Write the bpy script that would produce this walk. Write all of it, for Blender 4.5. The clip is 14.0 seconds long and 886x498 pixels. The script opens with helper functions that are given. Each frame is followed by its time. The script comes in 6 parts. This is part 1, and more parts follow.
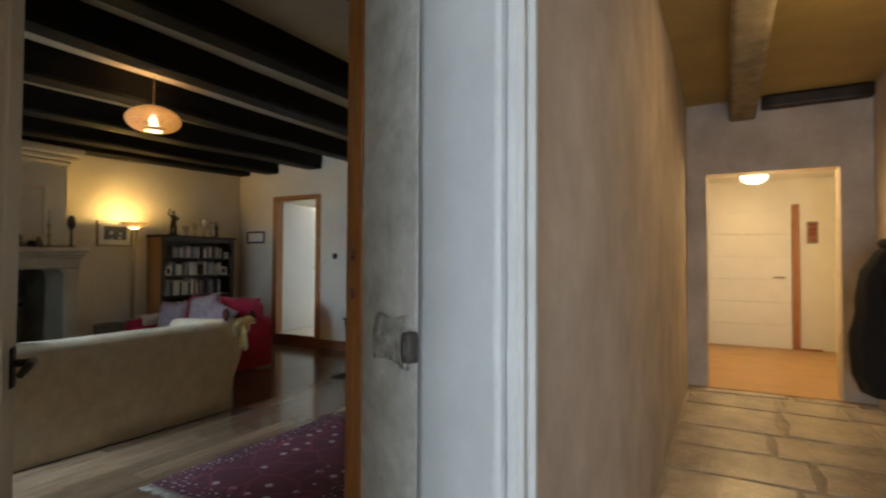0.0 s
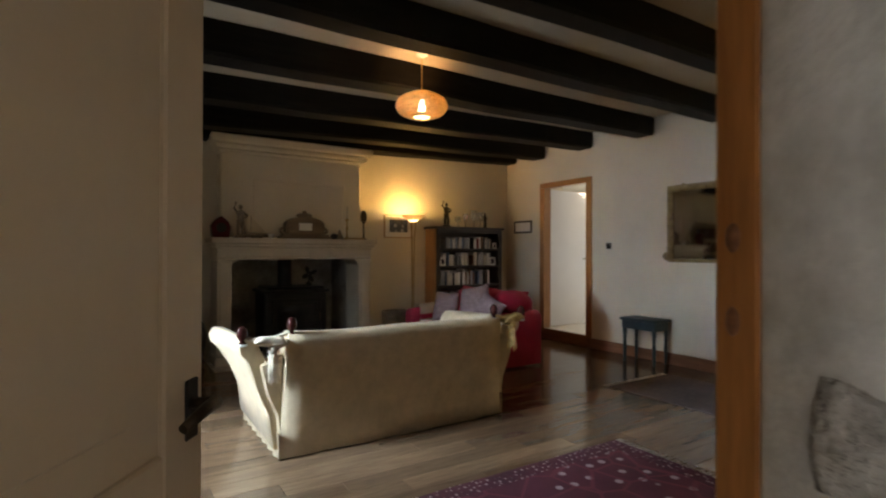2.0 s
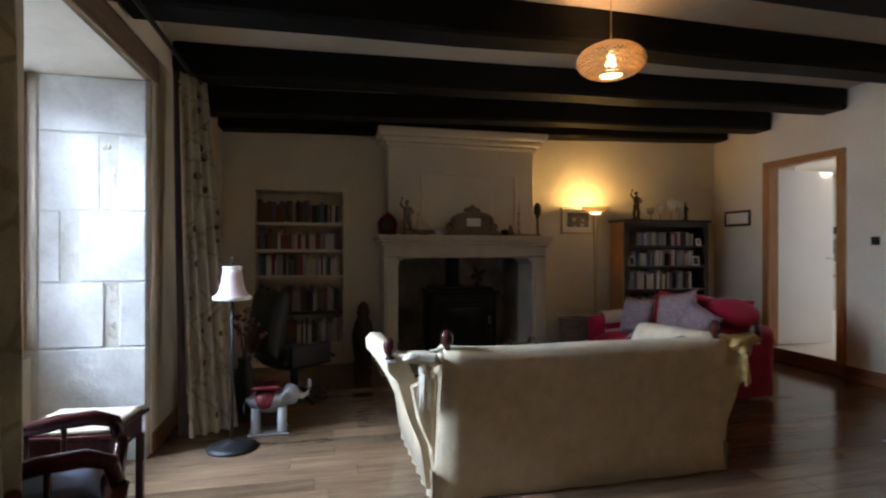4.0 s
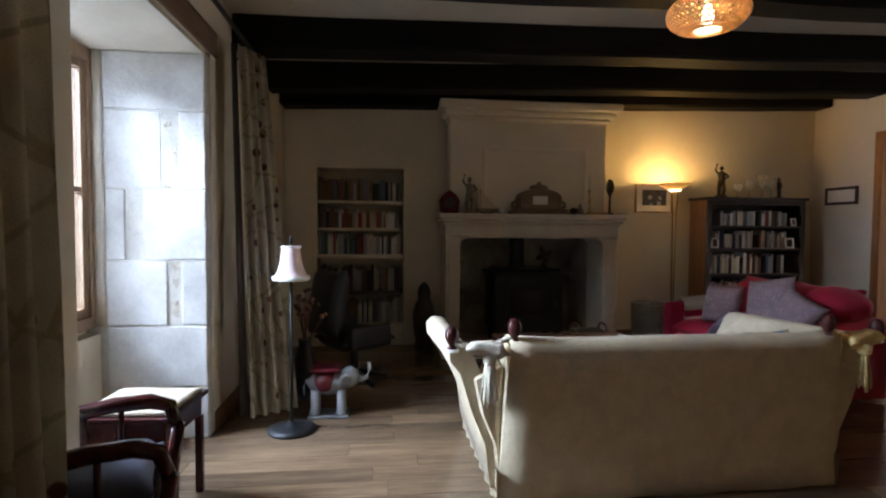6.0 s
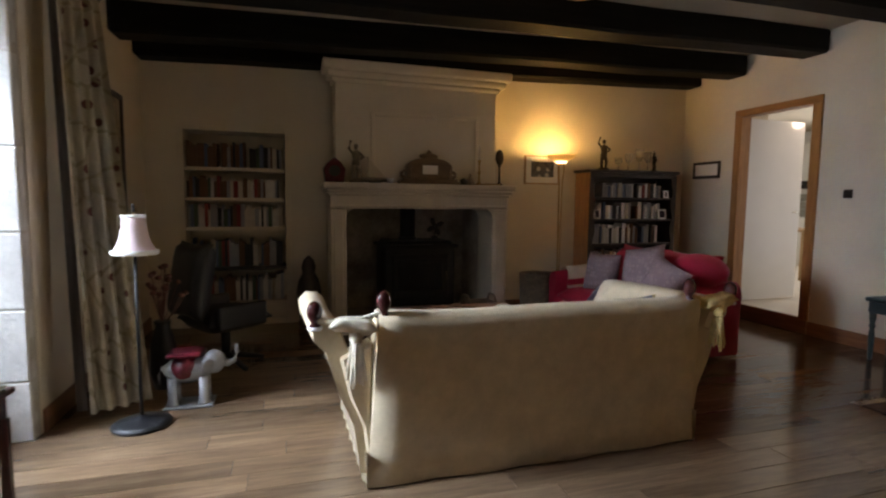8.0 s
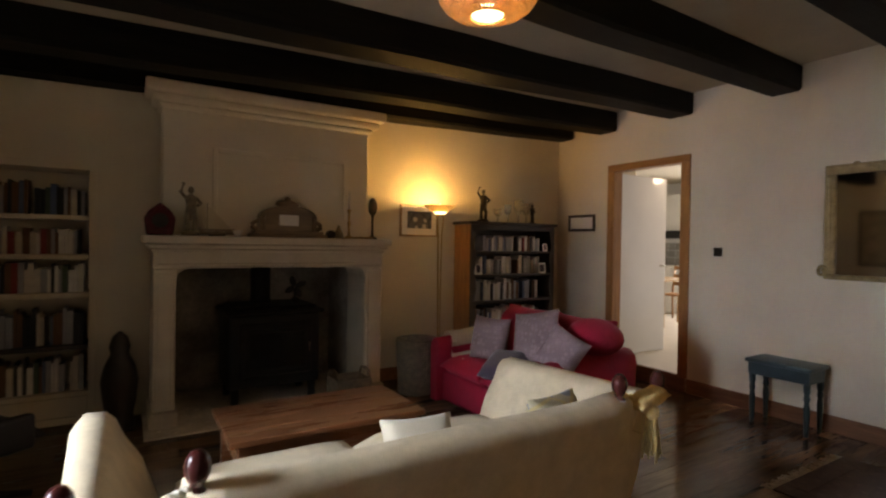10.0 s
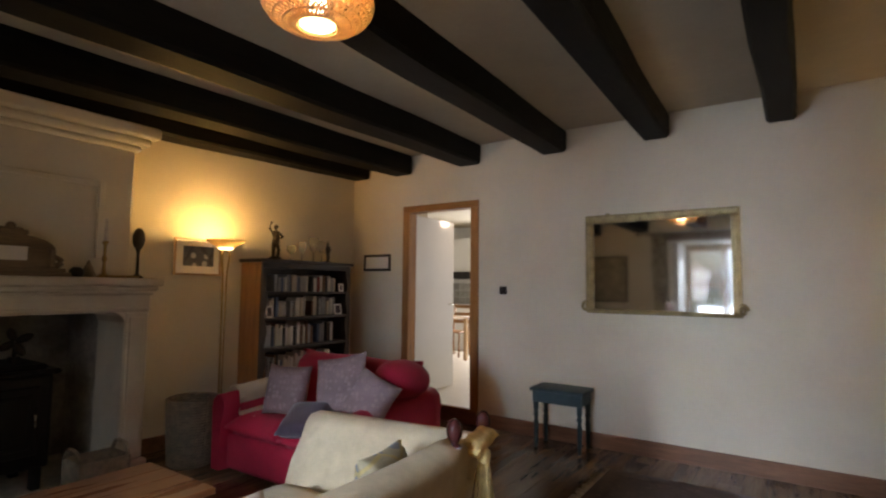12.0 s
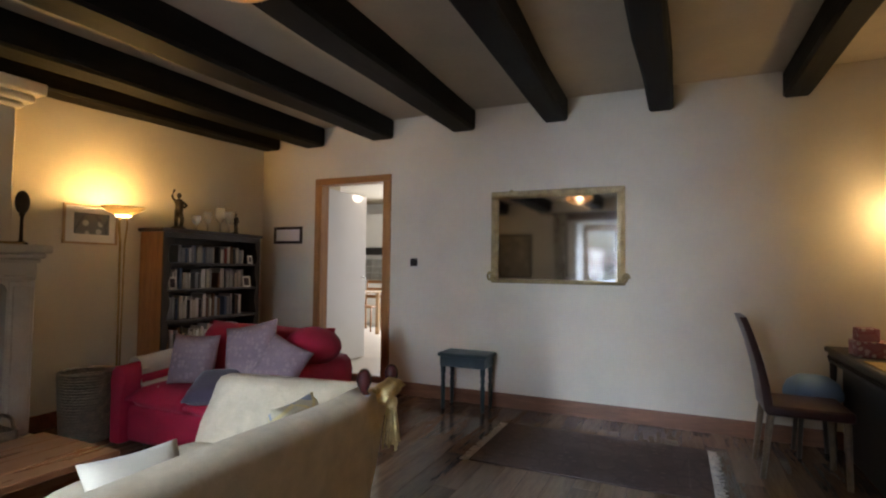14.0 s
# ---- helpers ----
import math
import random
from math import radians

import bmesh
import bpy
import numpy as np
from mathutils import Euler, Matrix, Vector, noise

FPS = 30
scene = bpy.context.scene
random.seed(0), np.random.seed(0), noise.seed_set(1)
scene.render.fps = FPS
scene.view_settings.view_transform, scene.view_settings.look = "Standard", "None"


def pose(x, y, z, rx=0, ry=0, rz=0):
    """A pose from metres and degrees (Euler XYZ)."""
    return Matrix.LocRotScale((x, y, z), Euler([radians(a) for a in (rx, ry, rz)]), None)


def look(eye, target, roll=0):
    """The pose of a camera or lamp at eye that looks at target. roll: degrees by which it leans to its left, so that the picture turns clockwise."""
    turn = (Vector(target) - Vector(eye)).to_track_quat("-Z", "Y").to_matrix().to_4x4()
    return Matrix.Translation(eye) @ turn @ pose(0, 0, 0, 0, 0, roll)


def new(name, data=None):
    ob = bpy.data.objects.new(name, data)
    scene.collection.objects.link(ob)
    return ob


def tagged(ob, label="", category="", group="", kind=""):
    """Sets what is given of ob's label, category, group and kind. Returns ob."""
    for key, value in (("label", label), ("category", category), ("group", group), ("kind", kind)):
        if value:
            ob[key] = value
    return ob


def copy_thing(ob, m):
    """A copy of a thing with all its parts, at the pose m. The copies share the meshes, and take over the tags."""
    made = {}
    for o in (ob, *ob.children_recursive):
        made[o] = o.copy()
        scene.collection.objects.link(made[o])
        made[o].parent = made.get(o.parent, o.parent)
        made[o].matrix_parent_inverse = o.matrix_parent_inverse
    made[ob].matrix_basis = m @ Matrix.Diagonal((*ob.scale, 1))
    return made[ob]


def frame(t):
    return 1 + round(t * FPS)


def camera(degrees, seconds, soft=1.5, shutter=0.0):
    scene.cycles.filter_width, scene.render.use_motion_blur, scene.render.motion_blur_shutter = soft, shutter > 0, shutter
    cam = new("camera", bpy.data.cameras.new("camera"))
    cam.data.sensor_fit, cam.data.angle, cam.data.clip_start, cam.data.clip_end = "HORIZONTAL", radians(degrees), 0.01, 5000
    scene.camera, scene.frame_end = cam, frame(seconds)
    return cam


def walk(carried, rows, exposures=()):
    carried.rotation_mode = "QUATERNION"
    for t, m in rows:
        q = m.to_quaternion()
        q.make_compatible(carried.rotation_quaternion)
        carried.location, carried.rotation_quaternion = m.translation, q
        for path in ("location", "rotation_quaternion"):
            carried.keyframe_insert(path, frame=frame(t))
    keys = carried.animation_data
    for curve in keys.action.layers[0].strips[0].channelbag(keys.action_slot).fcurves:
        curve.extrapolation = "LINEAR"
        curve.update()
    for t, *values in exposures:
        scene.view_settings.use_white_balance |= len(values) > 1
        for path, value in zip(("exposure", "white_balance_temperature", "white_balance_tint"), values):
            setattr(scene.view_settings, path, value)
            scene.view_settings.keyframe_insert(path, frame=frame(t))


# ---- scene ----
cam = camera(81.3, 14.0, soft=2.1, shutter=0.4)
PATH = [
    (0, (-1.864, 1.219, 1.312), (-2.828, 2.97, 1.362), 0.3),
    (0.5, (-1.934, 1.358, 1.308), (-3.137, 2.955, 1.344), 0.4),
    (1, (-2.025, 1.48, 1.314), (-3.421, 2.913, 1.338), 0.2),
    (1.5, (-2.231, 1.591, 1.305), (-3.796, 2.837, 1.32), 0.2),
    (2, (-2.442, 1.71, 1.311), (-4.129, 2.784, 1.32), 0.2),
    (2.5, (-2.601, 1.839, 1.292), (-4.379, 2.756, 1.301), 0.2),
    (3, (-2.788, 1.988, 1.299), (-4.639, 2.746, 1.307), 0.2),
    (3.5, (-2.951, 2.026, 1.303), (-4.853, 2.643, 1.311), 0.1),
    (4, (-3.128, 2.031, 1.302), (-5.075, 2.487, 1.303), 0.1),
    (4.2, (-3.181, 2.04, 1.304), (-5.142, 2.433, 1.307), 0.1),
    (6.3, (-3.381, 2.056, 1.311), (-5.367, 2.279, 1.226), 0.4),
    (6.5, (-3.395, 2.078, 1.301), (-5.377, 2.33, 1.2), 0.4),
    (7, (-3.403, 2.111, 1.278), (-5.368, 2.456, 1.141), 0.5),
    (7.5, (-3.434, 2.162, 1.262), (-5.372, 2.626, 1.096), 0.5),
    (8, (-3.528, 2.253, 1.272), (-5.432, 2.836, 1.093), 0.6),
    (8.2, (-3.591, 2.316, 1.284), (-5.483, 2.937, 1.107), 0.6),
    (10.3, (-4.369, 2.526, 1.434), (-6.01, 3.67, 1.451), 0.8),
    (10.5, (-4.441, 2.563, 1.423), (-6.035, 3.771, 1.465), 0.7),
    (11, (-4.565, 2.637, 1.409), (-6.018, 4.008, 1.503), 0.7),
    (11.5, (-4.582, 2.602, 1.415), (-5.867, 4.129, 1.545), 0.7),
    (12, (-4.575, 2.499, 1.41), (-5.689, 4.153, 1.56), 0.6),
    (12.5, (-4.522, 2.399, 1.405), (-5.488, 4.143, 1.562), 0.6),
    (13, (-4.458, 2.324, 1.387), (-5.321, 4.122, 1.525), 0.6),
    (13.5, (-4.439, 2.288, 1.339), (-5.256, 4.111, 1.45), 0.7),
    (14, (-4.481, 2.372, 1.324), (-5.305, 4.193, 1.401), 0.7),
]
EXPOSURES = [(0, 0.05, 6650, 9), (1.0, 0.05, 6600, 9), (1.5, 0.2, 8100, 17), (2.0, 0.14, 7700, 18), (2.6, 0.06, 7100, 20), (3.0, 0.04, 7000, 20), (4.0, 0.0, 6800, 21), (6.5, 0.0, 6850, 22),
             (8.0, 0.03, 7650, 24), (10.5, 0.03, 8500, 26), (12.0, 0.16, 7700, 23), (14.0, 0.24, 7000, 22)]
walk(cam, [(t, look(eye, target, roll)) for t, eye, target, roll in PATH], EXPOSURES)

# ---------------------------------------------------------------- world, sun, lights
world = bpy.data.worlds.new("world")
scene.world = world
world.use_nodes = True
wn = world.node_tree.nodes
sky = wn.new("ShaderNodeTexSky")
sky.sky_type, sky.sun_disc = "NISHITA", False
sky.sun_elevation, sky.sun_rotation = radians(38), radians(20)
sky.dust_density, sky.ozone_density = 3.0, 1.2
wn["Background"].inputs["Strength"].default_value = 0.12
world.node_tree.links.new(sky.outputs["Color"], wn["Background"].inputs["Color"])

sun_data = bpy.data.lights.new("sun", "SUN")
sun_data.energy, sun_data.angle, sun_data.color = 1.0, radians(12), (1.0, 0.95, 0.88)
sun = new("sun", sun_data)
sun.matrix_world = look((6, 22, 18), (0, 0, 0))


def lamp(name, kind, m, energy, colour, size=0.1, size_y=None, spread=None, spot=None):
    d = bpy.data.lights.new(name, kind)
    d.energy, d.color = energy, colour
    if kind == "AREA":
        d.shape, d.size, d.size_y = "RECTANGLE", size, size_y or size
        if spread:
            d.spread = radians(spread)
    else:
        d.shadow_soft_size = size
    if spot:
        d.spot_size, d.spot_blend = radians(spot), 0.8
    ob = new(name, d)
    ob.matrix_world = m
    return ob


COOL, WARM = (0.52, 0.74, 1.0), (1.0, 0.62, 0.27)
lamp("window_daylight", "AREA", look((-6.1, -1.5, 3.35), (-6.45, 2.2, 0.3)), 660, COOL, 1.4, 1.6, spread=120)
lamp("window_slant_daylight", "AREA", look((-4.6, -1.4, 2.95), (-8.8, 3.5, 0.55)), 6, COOL, 0.8, 0.8, spread=50)
lamp("window_level_daylight", "AREA", look((-5.84, -1.5, 1.75), (-5.4, 7.2, 0.75)), 34, COOL, 0.3, 1.4, spread=62)
lamp("window_ground_light", "AREA", look((-5.98, -0.45, 0.62), (-6.6, 6.0, 0.6)), 17, (0.60, 0.79, 1.0), 1.2, 0.9)
lamp("hall_daylight", "AREA", look((-1.45, -1.12, 1.3), (-1.6, 3.0, 1.3)), 66, (0.72, 0.85, 1.0), 0.9, 1.9)
lamp("kitchen_daylight", "AREA", look((-8.9, 11.75, 1.6), (-8.4, 8.0, 1.1)), 112, (0.70, 0.85, 1.0), 1.6, 1.2)
lamp("pendant_bulb_light", "POINT", pose(-6.01, 3.775, 2.465), 25, WARM, 0.045)
lamp("torchiere_light", "POINT", pose(-8.80, 5.26, 1.805), 27, (1.0, 0.66, 0.22), 0.05)
lamp("table_lamp_light", "POINT", pose(-2.93, 7.02, 1.80), 10, (1.0, 0.74, 0.34), 0.06)
lamp("kitchen_bulb_light", "POINT", pose(-7.9, 8.43, 2.30), 4, (1.0, 0.86, 0.66), 0.06)
lamp("inner_hall_light", "POINT", pose(-1.58, 8.35, 2.12), 44, (1.0, 0.66, 0.28), 0.08)
# added warm fill without a fitting, brightens the hall's walls and flagstones
lamp("entrance_fill", "POINT", pose(-1.25, 4.6, 2.55), 9, (1.0, 0.66, 0.28), 0.08)

# ---------------------------------------------------------------- materials


def nodes_of(name):
    m = bpy.data.materials.new(name)
    m.use_nodes = True
    nt = m.node_tree
    return m, nt, nt.nodes["Principled BSDF"]


def noise_tex(nt, vec, scale, detail=5.0, rough=0.6, stretch=None):
    if stretch:
        mp = nt.nodes.new("ShaderNodeMapping")
        mp.inputs["Scale"].default_value = stretch
        nt.links.new(vec, mp.inputs["Vector"])
        vec = mp.outputs["Vector"]
    n = nt.nodes.new("ShaderNodeTexNoise")
    n.inputs["Scale"].default_value, n.inputs["Detail"].default_value, n.inputs["Roughness"].default_value = scale, detail, rough
    nt.links.new(vec, n.inputs["Vector"])
    return n.outputs["Fac"]


def ramp(nt, fac, stops):
    r = nt.nodes.new("ShaderNodeValToRGB")
    el = r.color_ramp.elements
    while len(el) < len(stops):
        el.new(0.5)
    for e, (p, c) in zip(el, stops):
        e.position, e.color = p, (*c, 1)
    nt.links.new(fac, r.inputs["Fac"])
    return r.outputs["Color"]


def mixc(nt, fac, a, b, mode="MIX"):
    n = nt.nodes.new("ShaderNodeMix")
    n.data_type, n.blend_type = "RGBA", mode
    for val, sock in ((fac, n.inputs[0]), (a, n.inputs[6]), (b, n.inputs[7])):
        if isinstance(val, (int, float)):
            sock.default_value = val
        elif isinstance(val, tuple):
            sock.default_value = (*val, 1)
        else:
            nt.links.new(val, sock)
    return n.outputs[2]


def bump(nt, bs, fac, strength, dist=0.01):
    b = nt.nodes.new("ShaderNodeBump")
    b.inputs["Strength"].default_value, b.inputs["Distance"].default_value = strength, dist
    nt.links.new(fac, b.inputs["Height"])
    old = bs.inputs["Normal"]
    if old.is_linked:
        nt.links.new(old.links[0].from_socket, b.inputs["Normal"])
    nt.links.new(b.outputs["Normal"], old)


def sh(c, k):
    return tuple(min(1.0, v * k) for v in c)


def mat(name, col, rough=0.6, metal=0.0, var=0.15, scale=3.0, fine=45.0, bmp=0.15, col2=None, stretch=None, rnd=0.0, sheen=0.0, dist=0.004):
    """A surface with broad and fine variation of colour, gloss and relief."""
    m, nt, bs = nodes_of(name)
    geo = nt.nodes.new("ShaderNodeNewGeometry").outputs["Position"]
    big = noise_tex(nt, geo, scale, 4, 0.6, stretch)
    small = noise_tex(nt, geo, fine, 4, 0.65, stretch)
    c = ramp(nt, big, [(0.32, sh(col, 1 - var)), (0.68, col2 or sh(col, 1 + var))])
    c = mixc(nt, 0.55, c, ramp(nt, small, [(0.3, (1 - var * 1.2,) * 3), (0.7, (1.0, 1.0, 1.0))]), "MULTIPLY")
    if rnd:
        oi = nt.nodes.new("ShaderNodeObjectInfo").outputs["Random"]
        c = mixc(nt, 1.0, c, ramp(nt, oi, [(0.0, (1 - rnd, 1 - rnd, 1 - rnd)), (1.0, (1, 1, 1))]), "MULTIPLY")
    nt.links.new(c, bs.inputs["Base Color"])
    rr = nt.nodes.new("ShaderNodeMapRange")
    rr.inputs["To Min"].default_value, rr.inputs["To Max"].default_value = max(0.02, rough * 0.8), min(1, rough * 1.2)
    nt.links.new(small, rr.inputs["Value"])
    nt.links.new(rr.outputs["Result"], bs.inputs["Roughness"])
    bs.inputs["Metallic"].default_value = metal
    if sheen:
        bs.inputs["Sheen Weight"].default_value, bs.inputs["Sheen Roughness"].default_value = sheen, 0.5
    if bmp:
        bump(nt, bs, small, bmp, dist)
        bump(nt, bs, big, bmp, dist * 4)
    return m


def wood(name, dark, light, rough=0.4, stretch=(12, 1.2, 12), rnd=0.0, bmp=0.12):
    m, nt, bs = nodes_of(name)
    geo = nt.nodes.new("ShaderNodeNewGeometry").outputs["Position"]
    vec = geo
    if rnd:
        oi = nt.nodes.new("ShaderNodeObjectInfo").outputs["Random"]
        sc = nt.nodes.new("ShaderNodeVectorMath")
        sc.operation = "SCALE"
        sc.inputs[0].default_value = (37, 23, 5)
        nt.links.new(oi, sc.inputs["Scale"])
        ad = nt.nodes.new("ShaderNodeVectorMath")
        nt.links.new(geo, ad.inputs[0])
        nt.links.new(sc.outputs[0], ad.inputs[1])
        vec = ad.outputs[0]
    grain = noise_tex(nt, vec, 1.6, 6, 0.65, stretch)
    fine = noise_tex(nt, vec, 9.0, 5, 0.6, stretch)
    c = ramp(nt, grain, [(0.33, dark), (0.66, light)])
    c = mixc(nt, 0.5, c, ramp(nt, fine, [(0.35, (0.55,) * 3), (0.6, (1, 1, 1))]), "MULTIPLY")
    if rnd:
        c = mixc(nt, 1.0, c, ramp(nt, oi, [(0.0, (1 - rnd,) * 3), (1.0, (1, 1, 1))]), "MULTIPLY")
    nt.links.new(c, bs.inputs["Base Color"])
    rr = nt.nodes.new("ShaderNodeMapRange")
    rr.inputs["To Min"].default_value, rr.inputs["To Max"].default_value = rough * 0.75, rough * 1.25
    nt.links.new(grain, rr.inputs["Value"])
    nt.links.new(rr.outputs["Result"], bs.inputs["Roughness"])
    bump(nt, bs, fine, bmp, 0.003)
    return m


def glow(name, col, strength):
    m, nt, bs = nodes_of(name)
    bs.inputs["Base Color"].default_value = (*col, 1)
    bs.inputs["Emission Color"].default_value, bs.inputs["Emission Strength"].default_value = (*col, 1), strength
    return m


def glass(name, tint=(1, 1, 1), rough=0.0):
    m, nt, bs = nodes_of(name)
    bs.inputs["Base Color"].default_value = (*tint, 1)
    bs.inputs["Transmission Weight"].default_value, bs.inputs["Roughness"].default_value, bs.inputs["IOR"].default_value = 1.0, rough, 1.45
    return m


def patterned(name, ground, motif, accent, scale, rough=0.9, size=0.33):
    """Woven cloth with scattered motifs."""
    m, nt, bs = nodes_of(name)
    geo = nt.nodes.new("ShaderNodeNewGeometry").outputs["Position"]
    v = nt.nodes.new("ShaderNodeTexVoronoi")
    v.inputs["Scale"].default_value, v.inputs["Randomness"].default_value = scale, 0.55
    nt.links.new(geo, v.inputs["Vector"])
    v2 = nt.nodes.new("ShaderNodeTexVoronoi")
    v2.feature, v2.inputs["Scale"].default_value = "DISTANCE_TO_EDGE", scale * 0.5
    nt.links.new(geo, v2.inputs["Vector"])
    weave = noise_tex(nt, geo, 160, 2, 0.5)
    broad = noise_tex(nt, geo, 4, 3, 0.5)
    base = ramp(nt, broad, [(0.3, sh(ground, 0.75)), (0.7, sh(ground, 1.2))])
    c = mixc(nt, ramp(nt, v.outputs["Distance"], [(size - 0.06, (1, 1, 1)), (size, (0, 0, 0))]), base, motif)
    c = mixc(nt, ramp(nt, v2.outputs["Distance"], [(0.025, (0.8, 0.8, 0.8)), (0.05, (0, 0, 0))]), c, accent)
    c = mixc(nt, 0.4, c, ramp(nt, weave, [(0.3, (0.6,) * 3), (0.7, (1, 1, 1))]), "MULTIPLY")
    nt.links.new(c, bs.inputs["Base Color"])
    bs.inputs["Roughness"].default_value = rough
    bump(nt, bs, weave, 0.3, 0.003)
    return m


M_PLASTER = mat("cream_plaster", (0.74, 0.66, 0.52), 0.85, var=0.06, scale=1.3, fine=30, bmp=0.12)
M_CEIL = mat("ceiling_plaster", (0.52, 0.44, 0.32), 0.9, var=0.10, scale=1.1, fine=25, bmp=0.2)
M_HALLPL = mat("bare_lime_plaster", (0.60, 0.51, 0.44), 0.9, var=0.13, scale=2.6, fine=19, bmp=0.3, col2=(0.71, 0.625, 0.55))
M_REVEAL = mat("grey_lime_render", (0.68, 0.69, 0.64), 0.85, var=0.18, scale=9, fine=34, bmp=0.6, col2=(0.83, 0.84, 0.81))
M_BLUEWHITE = mat("chalky_white_paint", (0.70, 0.73, 0.75), 0.7, var=0.06, scale=5, fine=60, bmp=0.15)
M_WHITE = mat("white_gloss_paint", (0.80, 0.79, 0.75), 0.35, var=0.03, scale=3, fine=60, bmp=0.05)
M_WHITEGLOSS = mat("white_lacquer", (0.80, 0.80, 0.80), 0.06, var=0.02, scale=3, fine=60, bmp=0.0)
M_DOORCREAM = mat("cream_door_paint", (0.62, 0.52, 0.38), 0.45, var=0.05, scale=2, fine=50, bmp=0.06)
M_BEAM = wood("black_stained_oak", (0.0035, 0.003, 0.0025), (0.011, 0.009, 0.0075), 0.6, (14, 0.9, 14), bmp=0.6)
M_BEAM.node_tree.nodes["Principled BSDF"].inputs["Specular IOR Level"].default_value = 0.12
M_STONE = mat("limestone", (0.58, 0.55, 0.50), 0.88, var=0.12, scale=5, fine=42, bmp=0.55, col2=(0.70, 0.67, 0.61), rnd=0.10, dist=0.006)
M_RUBBLE = mat("yellowed_rubble_infill", (0.44, 0.37, 0.27), 0.92, var=0.25, scale=14, fine=60, bmp=0.9, col2=(0.60, 0.53, 0.42), dist=0.010)
M_JOINT = mat("pale_lime_pointing", (0.50, 0.46, 0.39), 0.95, var=0.15, scale=8, fine=70, bmp=0.5)
M_MORTAR = mat("lime_mortar", (0.50, 0.45, 0.36), 0.95, var=0.15, scale=8, fine=70, bmp=0.5)
M_CHIMNEY = mat("carved_limestone", (0.60, 0.53, 0.42), 0.8, var=0.10, scale=3, fine=45, bmp=0.25)
M_SOOT = mat("sooty_fireback", (0.46, 0.39, 0.31), 0.95, var=0.45, scale=2.2, fine=30, bmp=0.4, col2=(0.66, 0.60, 0.52))
M_PLANK = wood("oak_laminate", (0.15, 0.088, 0.05), (0.27, 0.168, 0.098), 0.15, (7, 0.7, 7), rnd=0.42, bmp=0.05)
M_GAP = mat("dark_joint", (0.03, 0.022, 0.016), 0.9, var=0.2, bmp=0)
M_FLAG = mat("worn_flagstone", (0.74, 0.66, 0.53), 0.26, var=0.20, scale=4, fine=30, bmp=0.35, rnd=0.25, dist=0.006)
M_TERRA = mat("ochre_floor_tile", (0.50, 0.30, 0.13), 0.4, var=0.12, scale=3, fine=30, bmp=0.1)
M_KTILE = mat("pale_kitchen_tile", (0.66, 0.60, 0.50), 0.3, var=0.08, scale=3, fine=40, bmp=0.05)
M_PINE = wood("orange_pine", (0.30, 0.115, 0.028), (0.46, 0.20, 0.06), 0.42, (9, 9, 0.8))
M_PINEH = wood("orange_pine_rail", (0.30, 0.115, 0.028), (0.46, 0.20, 0.06), 0.42, (0.8, 9, 9))
M_REDWOOD = wood("red_brown_skirting", (0.17, 0.070, 0.032), (0.29, 0.13, 0.065), 0.38, (0.9, 10, 10))
M_MAHOG = wood("polished_mahogany", (0.032, 0.007, 0.007), (0.078, 0.016, 0.013), 0.18, (6, 6, 2))
M_DARKWOOD = wood("dark_stained_wood", (0.018, 0.012, 0.009), (0.05, 0.032, 0.022), 0.42, (10, 10, 1.2))
M_CASESIDE = wood("honey_wood_side", (0.28, 0.12, 0.04), (0.46, 0.22, 0.08), 0.4, (9, 9, 0.9))
M_TABLEWOOD = wood("chestnut_table_top", (0.17, 0.06, 0.024), (0.25, 0.098, 0.04), 0.28, (6, 0.7, 6))
M_PALEWOOD = wood("pale_beech", (0.42, 0.26, 0.13), (0.60, 0.40, 0.22), 0.45, (9, 9, 1.0))
M_TEAL = mat("dark_teal_paint", (0.028, 0.058, 0.062), 0.45, var=0.2, scale=8, fine=60, bmp=0.1)
M_CREAM = mat("cream_chenille", (0.60, 0.48, 0.31), 0.95, var=0.12, scale=9, fine=190, bmp=0.5, sheen=0.04)
M_CREAMDARK = mat("cream_lining", (0.60, 0.52, 0.38), 0.95, var=0.08, scale=4, fine=150, bmp=0.3, sheen=0.2)
M_RED = mat("red_loose_cover", (0.36, 0.004, 0.028), 0.9, var=0.16, scale=5, fine=150, bmp=0.25, sheen=0.02)
M_TASSEL = mat("ivory_gold_cord", (0.62, 0.44, 0.17), 0.8, var=0.25, scale=30, fine=200, bmp=0.5)
M_TASSELW = mat("ivory_tassel", (0.68, 0.60, 0.45), 0.85, var=0.15, scale=30, fine=200, bmp=0.4)
M_MAUVE = patterned("mauve_damask", (0.23, 0.150, 0.150), (0.27, 0.180, 0.175), (0.21, 0.135, 0.135), 26, 0.9, 0.42)
M_PLUM = mat("dark_plum_velvet", (0.05, 0.03, 0.045), 0.9, var=0.2, scale=6, fine=120, bmp=0.2, sheen=0.3)
M_RUG = patterned("red_oriental_wool", (0.10, 0.016, 0.028), (0.42, 0.33, 0.33), (0.18, 0.03, 0.045), 8, 0.95, 0.22)
M_RUGBORDER = patterned("oriental_border", (0.075, 0.012, 0.022), (0.40, 0.28, 0.27), (0.11, 0.02, 0.03), 24, 0.95, 0.26)
M_RUG2 = patterned("dark_brown_wool", (0.095, 0.060, 0.046), (0.12, 0.078, 0.062), (0.075, 0.046, 0.036), 12, 0.95, 0.25)
M_FRINGE = mat("ivory_fringe", (0.62, 0.55, 0.46), 0.95, var=0.2, scale=20, fine=150, bmp=0.3)
